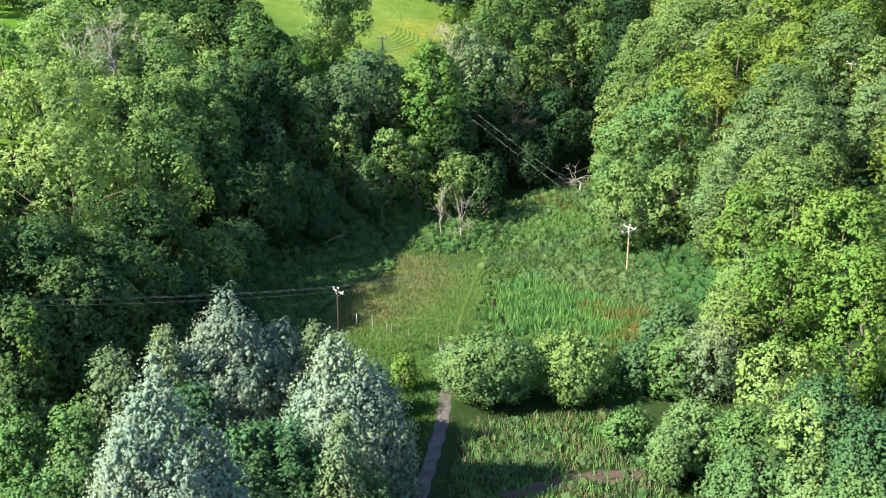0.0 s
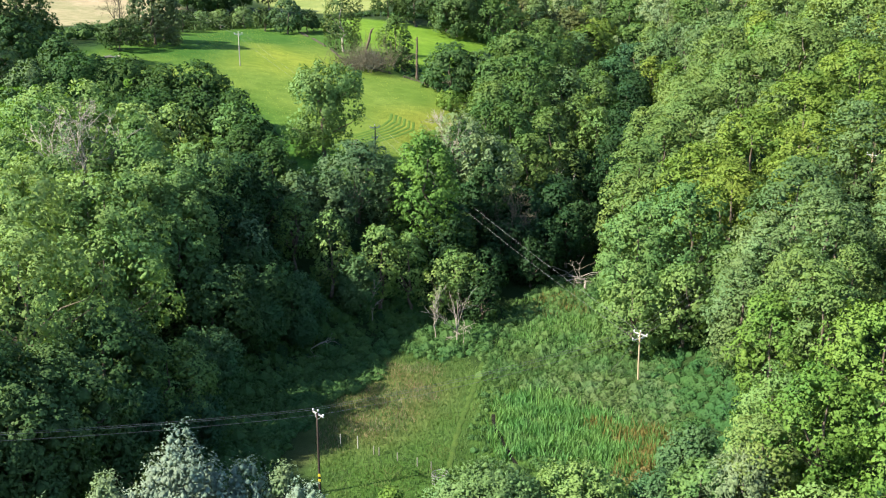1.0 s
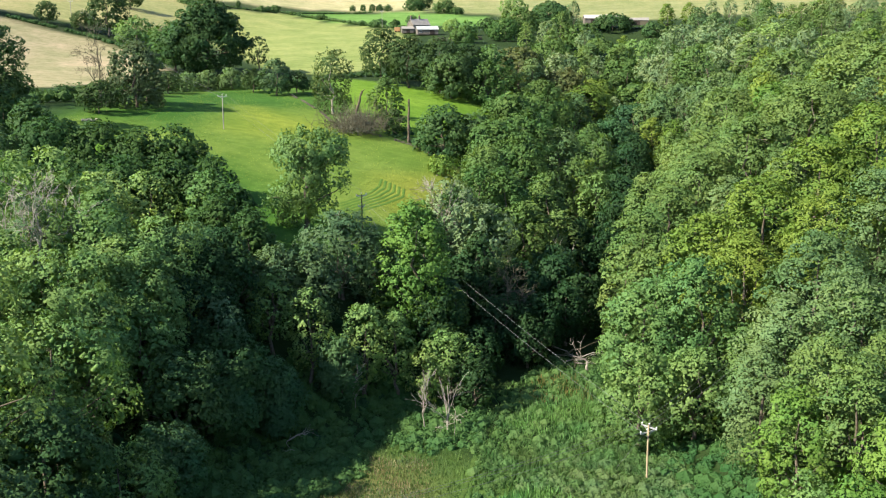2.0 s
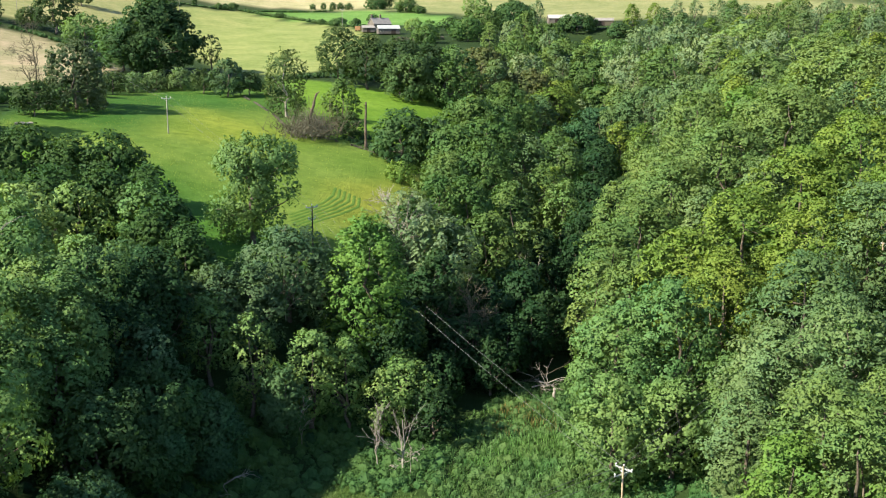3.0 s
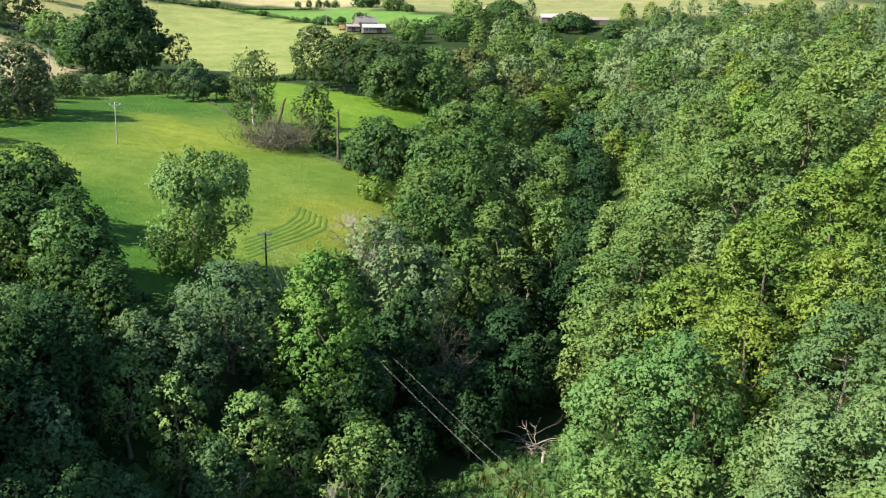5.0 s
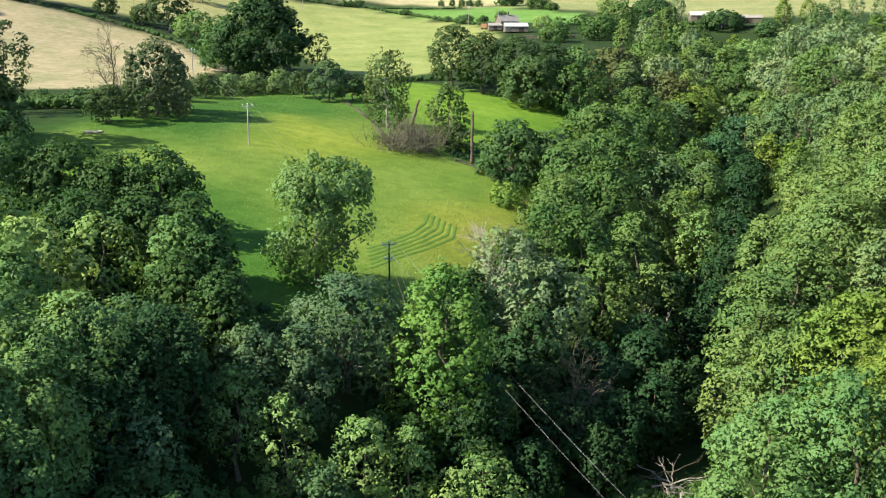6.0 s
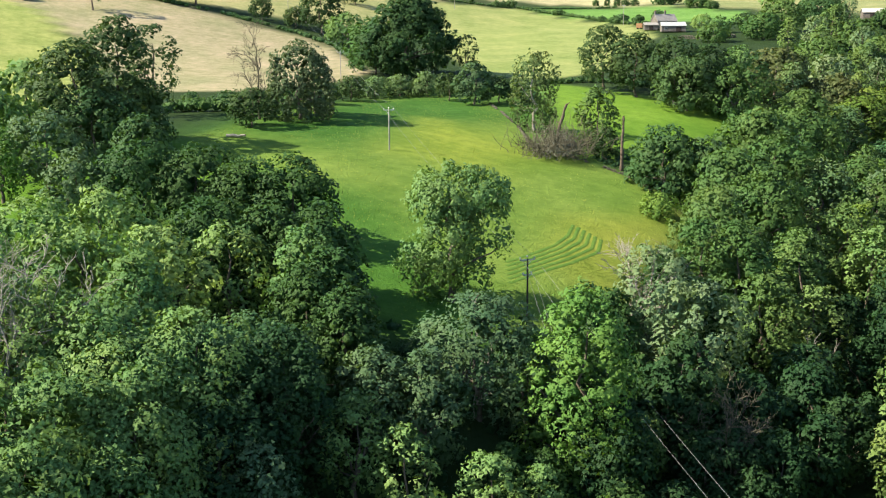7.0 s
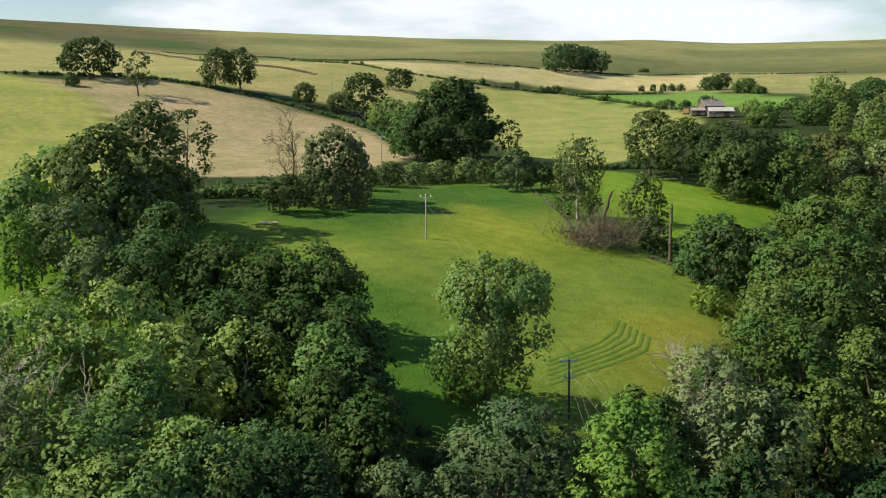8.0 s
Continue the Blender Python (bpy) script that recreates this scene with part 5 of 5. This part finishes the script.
# ---- field walls and hedges ----
def stone_wall(line, seed, label, high=1.1, coarse=1.0, fallen=0.1):
    rng = np.random.default_rng(seed)
    line = np.array(line, float)
    d = np.r_[0, np.cumsum(np.hypot(*np.diff(line, axis=0).T))]
    pieces = []
    for course in range(3):
        s = rng.uniform(0, 0.4)
        while s < d[-1]:
            w = rng.uniform(0.35, 0.8) * coarse
            x, y = np.interp(s, d, line[:, 0]), np.interp(s, d, line[:, 1])
            if rng.random() > fallen * (0.4, 1.0, 2.0)[course] and (fallen < 0.2 or math.sin(s * 0.31 + seed) > -0.8):
                size = np.array([w * 0.55, rng.uniform(0.28, 0.36) * (1 - 0.12 * course), high / 6 * rng.uniform(0.9, 1.25)])
                corner = HEART * size * rng.uniform(0.85, 1.15, (12, 1)) * 1.15
                pieces.append((corner + np.array([x + rng.normal(0, 0.05), y + rng.normal(0, 0.05), float(height(x, y)) + high * (course + 0.45) / 3]), HEART_FACES))
            s += w
    v, t = joined(pieces)
    tagged(new("wall_field", mesh_of("wall_field", v, t, STONE)), label, "stone wall", kind="structure")


stone_wall(((-75, 368), (-59, 337), (-51, 318), (-38, 313), (-28, 307), (-20, 297)), 1, "low tumbled dry-stone wall along the pasture", 0.6, 1.0, 0.3)
stone_wall(((-50, 601), (-33, 599), (-24, 604)), 2, "grey dry-stone wall before the farm", 1.8)
stone_wall(((-595, 900), (-450, 765), (-372, 686), (-278, 632)), 3, "dark dry-stone wall between upland fields", 1.2, 4.0, 0.02)


def hedge(line, high, wide, species, label, seed, spray=0.6):
    """A clipped or straggling hedge: a long bank of leaf lumps."""
    rng = np.random.default_rng(seed)
    line = np.array(line, float)
    d = np.r_[0, np.cumsum(np.hypot(*np.diff(line, axis=0).T))]
    n = int(d[-1] / (0.45 * wide)) + 2
    s = np.sort(rng.uniform(0, d[-1], n))
    x, y = np.interp(s, d, line[:, 0]) + rng.normal(0, 0.18 * wide, n), np.interp(s, d, line[:, 1]) + rng.normal(0, 0.18 * wide, n)
    r = 0.5 * high * rng.uniform(0.75, 1.3, n)
    c = np.stack([x, y, height(x, y) + r * 0.85], 1)
    m = int(n * 2.2 * high * wide / spray ** 2)
    pick = rng.integers(0, n, m)
    dirs = unit(rng.normal(0, 1, (m, 3)) + np.array([0, 0, 0.5]))
    pos = c[pick] + dirs * (r[pick] * rng.uniform(0.8, 1.15, m))[:, None] * np.array([wide / high, wide / high, 1])
    pos[:, 2] = np.maximum(pos[:, 2], height(pos[:, 0], pos[:, 1]) + 0.1)
    v, t = sprays(rng, pos, unit(dirs + rng.normal(0, 0.35, (m, 3))), spray, 0.5)
    core = c[:, None] + HEART[None] * (r * 0.8)[:, None, None] * np.array([wide / high, wide / high, 1])
    v, t = joined([(v, t), (core.reshape(-1, 3), (HEART_FACES[None] + 12 * np.arange(n)[:, None, None]).reshape(-1, 3))])
    tagged(new("hedge", mesh_of("hedge", v, t, LEAVES[species])), label, "hedge")


hedge(((-124, 345), (-121, 362), (-114, 378), (-95, 391), (-83, 390), (-72, 386), (-64, 372)), 3.2, 4.0, "oak", "overgrown dark hawthorn hedge behind the pasture", 1)
hedge(((-150, 302), (-137, 308), (-128, 312), (-119, 314), (-113, 330)), 3.0, 3.6, "herb", "green hedge below the stubble field", 2)
hedge(((-140, 318), (-130, 328), (-122, 345)), 3.8, 4.0, "oak", "dark hawthorn hedge beside the stubble field", 5)
hedge(((-72, 412), (-60, 420), (-48, 420), (-30, 410)), 1.8, 2.6, "oak", "low dark hedge behind the paddock", 3)
hedge(((-354, 474), (-316, 505), (-279, 514), (-242, 520), (-205, 515), (-181, 501), (-160, 470), (-142, 436)), 1.7, 2.4, "oak", "dark hedge along the stubble field", 4, 0.9)
hedge(((-372, 770), (-275, 720), (-230, 735), (-172, 785), (-120, 850)), 1.3, 2.2, "oak", "dark hedge between hay fields", 6, 0.9)
hedge(((-172, 783), (-140, 760), (-88, 700), (-70, 690)), 2.0, 2.4, "oak", "hedge between the home field and the farm", 7, 1.0)
hedge(((-600, 935), (-350, 800), (-252, 902), (-138, 1034), (-2, 1034)), 1.0, 2.4, "hawthorn", "far hedge along the moor's foot", 8, 0.9)


# ---- the farm ----
def prism(length, depth, wall, ridge, over=0.0):
    """A gabled block's outline: walls up to the eaves, or the roof's two slopes."""
    bm = bmesh.new()
    l, d = length / 2, depth / 2
    pts = [(-l, -d, 0), (l, -d, 0), (l, d, 0), (-l, d, 0), (-l, -d, wall), (l, -d, wall), (l, d, wall), (-l, d, wall), (-l, 0, ridge), (l, 0, ridge)]
    v = [bm.verts.new(p) for p in pts]
    for f in ((0, 1, 5, 4), (2, 3, 7, 6), (1, 2, 6, 9, 5), (3, 0, 4, 8, 7), (3, 2, 1, 0)):
        bm.faces.new([v[i] for i in f])
    return bm


def roof_slope(length, depth, wall, ridge, side, thick=0.18, over=0.35):
    bm = bmesh.new()
    l, d = length / 2 + over, depth / 2 + over
    drop = (ridge - wall) / (depth / 2) * over
    low, high = [(-l, side * d, wall - drop), (l, side * d, wall - drop)], [(l, 0, ridge), (-l, 0, ridge)]
    a = [bm.verts.new((p[0], p[1], p[2] + 0.02)) for p in low + high]
    b = [bm.verts.new((p[0], p[1], p[2] + 0.02 + thick)) for p in low + high]
    bm.faces.new(a[::-1])
    bm.faces.new(b)
    for i in range(4):
        j = (i + 1) % 4
        bm.faces.new((a[i], a[j], b[j], b[i]))
    bmesh.ops.recalc_face_normals(bm, faces=bm.faces[:])
    return bm


def farm_building(name, x, y, turn, length, depth, wall, ridge, walls, roof, windows, doors, chimneys, label, lift=0.0):
    thing = tagged(new(name), label, name.replace("_", " "))
    part("wall", from_bm("wall", prism(length, depth, wall, ridge), walls), thing)
    for side in (-1, 1):
        slope = part("roof", from_bm("roof", roof_slope(length, depth, wall, ridge, side), roof), thing)
    for cx in chimneys:
        stack = part("chimney", from_bm("chimney", box((0.9, 0.7, 2.2), (cx, 0, ridge + 0.7), 0, 0.03), walls), slope)
        for k in (-0.22, 0.22):
            v, q = tube([(cx + k, 0, ridge + 1.75), (cx + k, 0, ridge + 2.3)], (0.13, 0.11), 8)
            part("chimney_pot", mesh_of("chimney_pot", v, q, ORANGE, True), slope)
    for wx, wz, ww, wh in windows:
        win = part("window", from_bm("window", box((ww + 0.2, 0.12, wh + 0.2), (wx, -depth / 2 - 0.02, wz), 0, 0.02), PAINT_WHITE), thing)
        for k in (-0.25, 0.25):
            part("pane", from_bm("pane", box((ww * 0.46, 0.04, wh * 0.94), (wx + k * ww, -depth / 2 - 0.09, wz), 0, 0), GLASS), win)
    for dx, dw, dh in doors:
        part("door", from_bm("door", box((dw, 0.1, dh), (dx, -depth / 2 - 0.03, dh / 2), 0, 0.02), DARK_POLE), thing)
    thing.location = (x, y, float(height(x, y)) + lift)
    thing.rotation_euler = (0, 0, radians(turn))
    return thing


farm_building("farmhouse", -64.5, 662, 38, 11.5, 6.8, 4.2, 7.4, HOUSE_STONE, SLATE, ((-3.8, 3.3, 1.0, 1.2), (0, 3.3, 1.0, 1.2), (3.8, 3.3, 1.0, 1.2), (-3.8, 1.4, 1.0, 1.3), (3.8, 1.4, 1.0, 1.3)),
              ((0, 1.1, 2.1),), (-5.3, 0.5), "grey stone farmhouse with slate roof and two chimneys", 0.3)
farm_building("barn", -58.0, 646, 14, 12, 8, 2.8, 4.6, HOUSE_STONE, TIN, ((-4, 1.6, 1.2, 0.9),), ((2.5, 2.6, 2.4),), (), "low stone barn with pale sheet roof", 0.3)
farm_building("lean_to", -70.5, 656, 14, 7, 5, 2.4, 3.6, HOUSE_STONE, SLATE, (), ((0, 2.0, 2.0),), (), "small stone outhouse beside the farmhouse", 0.3)
farm_building("cattle_shed", 44, 697, 4, 20, 11, 3.6, 5.6, HOUSE_STONE, PALE_SHEET, (), ((-5, 3, 3), (4, 3, 3)), (), "long cattle shed with a white sheet roof", 2.0)
farm_building("store_shed", 66, 690, -6, 13, 8, 3.0, 4.4, TWIG, SLATE, (), ((0, 3, 2.6),), (), "weathered low store shed", 2.0)
trailer = tagged(new("trailer"), "orange-painted box trailer parked by the farm", "trailer")
part("body", from_bm("body", box((3.2, 2.2, 2.4), (0, 0, 1.75), 0, 0.06), ORANGE), trailer)
for wx in (-0.9, 0.9):
    for wy in (-1.0, 1.0):
        v, q = tube([(wx, wy - 0.13, 0.4), (wx, wy - 0.12, 0.4), (wx, wy + 0.12, 0.4), (wx, wy + 0.13, 0.4)], (0.02, 0.4, 0.4, 0.02), 14)
        part("wheel", mesh_of("wheel", v, q, DITCH), trailer)
trailer.location = (-77.5, 664, float(height(-77.5, 664)))


# ---- low plants ----
TRODDEN_Y, TRODDEN_X = (-168, -160, -152, -143, -131), (-3.6, -4.2, -4.8, -5.6, -5.9)
DITCH_Y, DITCH_X = (-148, -144, -140, -137, -133), (-1.2, -0.9, 0.2, 1.0, 2.2)          # nothing grows in the ditch


def spots(rng, outline, n):
    a = np.array(outline, float)
    x, y = rng.uniform(a[:, 0].min(), a[:, 0].max(), n * 3), rng.uniform(a[:, 1].min(), a[:, 1].max(), n * 3)
    ok = (inside(x, y, outline, 1.5) > rng.random(n * 3)) & (np.abs(x - np.interp(-y, DITCH_Y, DITCH_X)) + 9 * (y < 132) + 9 * (y > 149) > 0.5)
    ok &= np.abs(y - np.interp(x, (1.5, 6, 9, 12, 17), (92.3, 95.0, 96.8, 97.6, 98.8))) + 9 * (x < 1.5) + 9 * (x > 17) > 1.25 * rng.random(n * 3)
    ok &= np.abs(x - np.interp(-y, TRODDEN_Y, TRODDEN_X)) + 9 * (y < 131) + 9 * (y > 168) > 0.6 * rng.random(n * 3) + 0.2
    return x[ok][:n], y[ok][:n]


def blades(name, outline, n, high, wide, species, label, category, seed, clump=0.0, lean=0.25):
    """Standing blades and stalks, as one mass."""
    rng = np.random.default_rng(seed)
    x, y = spots(rng, outline, n)
    if clump:
        keep = np.sin(x * clump + 1.1) * np.sin(y * clump * 1.2 + x * 0.3) + rng.normal(0, 0.35, len(x)) > -0.25
        x, y = x[keep], y[keep]
    m = len(x)
    h = high * rng.uniform(0.55, 1.25, m)
    ang, w = rng.uniform(0, math.pi, m), wide * rng.uniform(0.6, 1.3, m)
    root = np.stack([x, y, height(x, y) - 0.03], 1)
    side = np.stack([np.cos(ang), np.sin(ang), np.zeros(m)], 1) * w[:, None] / 2
    tip = root + np.stack([rng.normal(0, lean, m) * h, rng.normal(0, lean, m) * h, h], 1)
    v = np.stack([root - side, root + side, tip], 1).reshape(-1, 3)
    tagged(new(name, mesh_of(name, v, np.arange(3 * m).reshape(m, 3), LEAVES[species])), label, category, kind="stuff")


def leafy_mounds(name, x, y, radius, per, spray, species, label, category, seed):
    """Low leafy growth: many little mounds of leaves, as one mass."""
    rng = np.random.default_rng(seed)
    n = len(x)
    r = radius * np.clip(rng.lognormal(0, 0.42, n), 0.45, 2.6)
    d = unit(rng.normal(0, 1, (n, per, 3)) + np.array([0, 0, 0.7]))
    d[..., 2] = np.abs(d[..., 2])
    pos = np.stack([x, y, height(x, y)], 1)[:, None] + d * (r[:, None] * rng.uniform(0.7, 1.1, (n, per)))[..., None]
    v, t = sprays(rng, pos.reshape(-1, 3), unit(d + rng.normal(0, 0.35, (n, per, 3))).reshape(-1, 3), spray, 0.55)
    core = np.stack([x, y, height(x, y)], 1)[:, None] + HEART[None] * (r * 0.75)[:, None, None]
    v, t = joined([(v, t), (core.reshape(-1, 3), (HEART_FACES[None] + 12 * np.arange(n)[:, None, None]).reshape(-1, 3))])
    tagged(new(name, mesh_of(name, v, t, LEAVES[species])), label, category, kind="stuff")


BRAMBLES = ((-44, 160), (-33, 182), (-14, 190), (-3, 188), (-3, 172), (-10, 169), (-20, 172), (-18, 162), (-25, 150), (-27, 138), (-29, 124), (-42, 120))
REEDS = ((-1, 152), (6, 156), (15, 147), (20, 143), (21, 134), (16, 130), (6, 136), (1, 134), (-1.5, 141))
DOCKS = ((11, 146), (20, 144), (24, 134), (20, 127), (14, 130), (17, 138))
SEDGES = ((2, 158), (10, 166), (24, 168), (25, 146), (16, 147), (8, 154))
UPPER_BOG = ((-4, 168), (-1, 190), (8, 206), (18, 206), (18, 190), (26, 176), (24, 166), (8, 158), (-2, 156))
MARSH = ((-3.5, 86), (-3.5, 108), (6, 110), (16, 112), (20, 100), (18, 90), (8, 84))
BESIDE_PATH = ((-13, 84), (-7.6, 84), (-7.2, 112), (-9, 118), (-13, 112))
rs = np.random.default_rng(77)
bx, by = spots(rs, BRAMBLES, 3200)
leafy_mounds("bramble_patch", bx, by, 0.75, 17, 0.34, "bramble", "dense dark green bramble and bracken bank", "brambles", 1)
bx, by = spots(rs, UPPER_BOG, 1500)
leafy_mounds("tall_herbs", bx, by, 0.6, 18, 0.27, "herb", "rank green nettles and willowherb", "tall herbs", 2)
bx, by = spots(rs, ((21, 174), (31, 172), (34, 150), (33, 122), (23, 120), (24, 146)), 520)
leafy_mounds("slope_foot_herbs", bx, by, 0.8, 18, 0.29, "herb", "dense green brambles at the foot of the slope", "brambles", 34)
bx, by = spots(rs, SEDGES, 600)
leafy_mounds("nettle_bed", bx, by, 0.6, 18, 0.26, "sedge", "greyish seeding nettles in the marsh", "nettles", 3)
bx, by = spots(rs, BOG, 1000)
leafy_mounds("marsh_herbs", bx, by, 0.5, 17, 0.25, "herb", "mixed green marsh plants", "marsh plants", 4)
bx, by = spots(rs, MARSH, 500)
leafy_mounds("pond_side_herbs", bx, by, 0.45, 16, 0.23, "sedge", "grey-green seeding herbs beside the path", "marsh plants", 5)
bx, by = spots(rs, DOCKS, 220)
leafy_mounds("dock_plants", bx, by, 0.55, 10, 0.34, "rust", "rust-coloured seeding docks among reeds", "docks", 6)
blades("reed_bed", REEDS, 13000, 1.35, 0.27, "reed", "bright green reeds standing in the marsh", "reeds", 7, 0.9, 0.3)
blades("dock_stalks", DOCKS, 2200, 1.7, 0.22, "rust", "rusty seeding dock stalks among reeds", "docks", 21, 0.8)
blades("pale_seed_heads", MARSH, 3400, 1.1, 0.10, "straw", "pale seeding grass heads beside the path", "grass", 22, 0.6)
blades("marsh_reeds", MARSH, 3600, 1.0, 0.18, "reed", "green reed blades beside the path", "reeds", 8, 0.7)
blades("marsh_grass", BOG, 7000, 0.9, 0.18, "herb", "long green marsh grass", "grass", 9)
blades("upper_marsh_grass", UPPER_BOG, 6000, 0.9, 0.2, "herb", "long green grass at the ravine's mouth", "grass", 10)
blades("meadow_grass", MEADOW, 18000, 0.5, 0.12, "grass", "seeding olive meadow grass", "grass", 11)
blades("dry_grass", DRY_PATCH, 4500, 0.5, 0.12, "straw", "dry straw-coloured grass in the meadow", "grass", 12, 0.5)
blades("path_side_grass", BESIDE_PATH, 4000, 0.7, 0.18, "herb", "long green grass beside the path", "grass", 13)
blades("pasture_grass", HILL_FIELD, 12000, 0.22, 0.15, "pasture", "bright green summer pasture grass", "grass", 14, 0.12, 0.5)

blades("fog_grass", ((-3, 166), (8, 172), (22, 171), (20, 163), (8, 163), (-2, 160)), 3000, 1.1, 0.14, "sedge", "greyish seeding grass across the marsh", "grass", 31, 0.5)
blades("ravine_reeds", ((0, 176), (6, 190), (14, 192), (18, 180), (10, 174)), 2600, 1.2, 0.2, "reed", "bright green grass at the ravine's mouth", "grass", 32, 0.5)
blades("bracken_stalks", ((2, 186), (6, 198), (13, 198), (14, 188)), 700, 1.0, 0.22, "rust", "yellowing bracken at the ravine's mouth", "bracken", 33, 0.6)

# the woods' floor: mounds whose dark leaf colour paints shade between the crowns
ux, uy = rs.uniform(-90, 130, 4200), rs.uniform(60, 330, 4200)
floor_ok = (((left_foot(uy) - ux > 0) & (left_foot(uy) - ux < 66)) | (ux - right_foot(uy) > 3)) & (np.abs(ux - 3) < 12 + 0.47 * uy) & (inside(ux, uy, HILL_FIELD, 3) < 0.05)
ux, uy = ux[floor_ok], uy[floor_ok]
leafy_mounds("undergrowth", ux, uy, 1.1, 9, 0.6, "shade_dark_alder", "leafy undergrowth coloured dark for the shade below the trees", "undergrowth", 15)
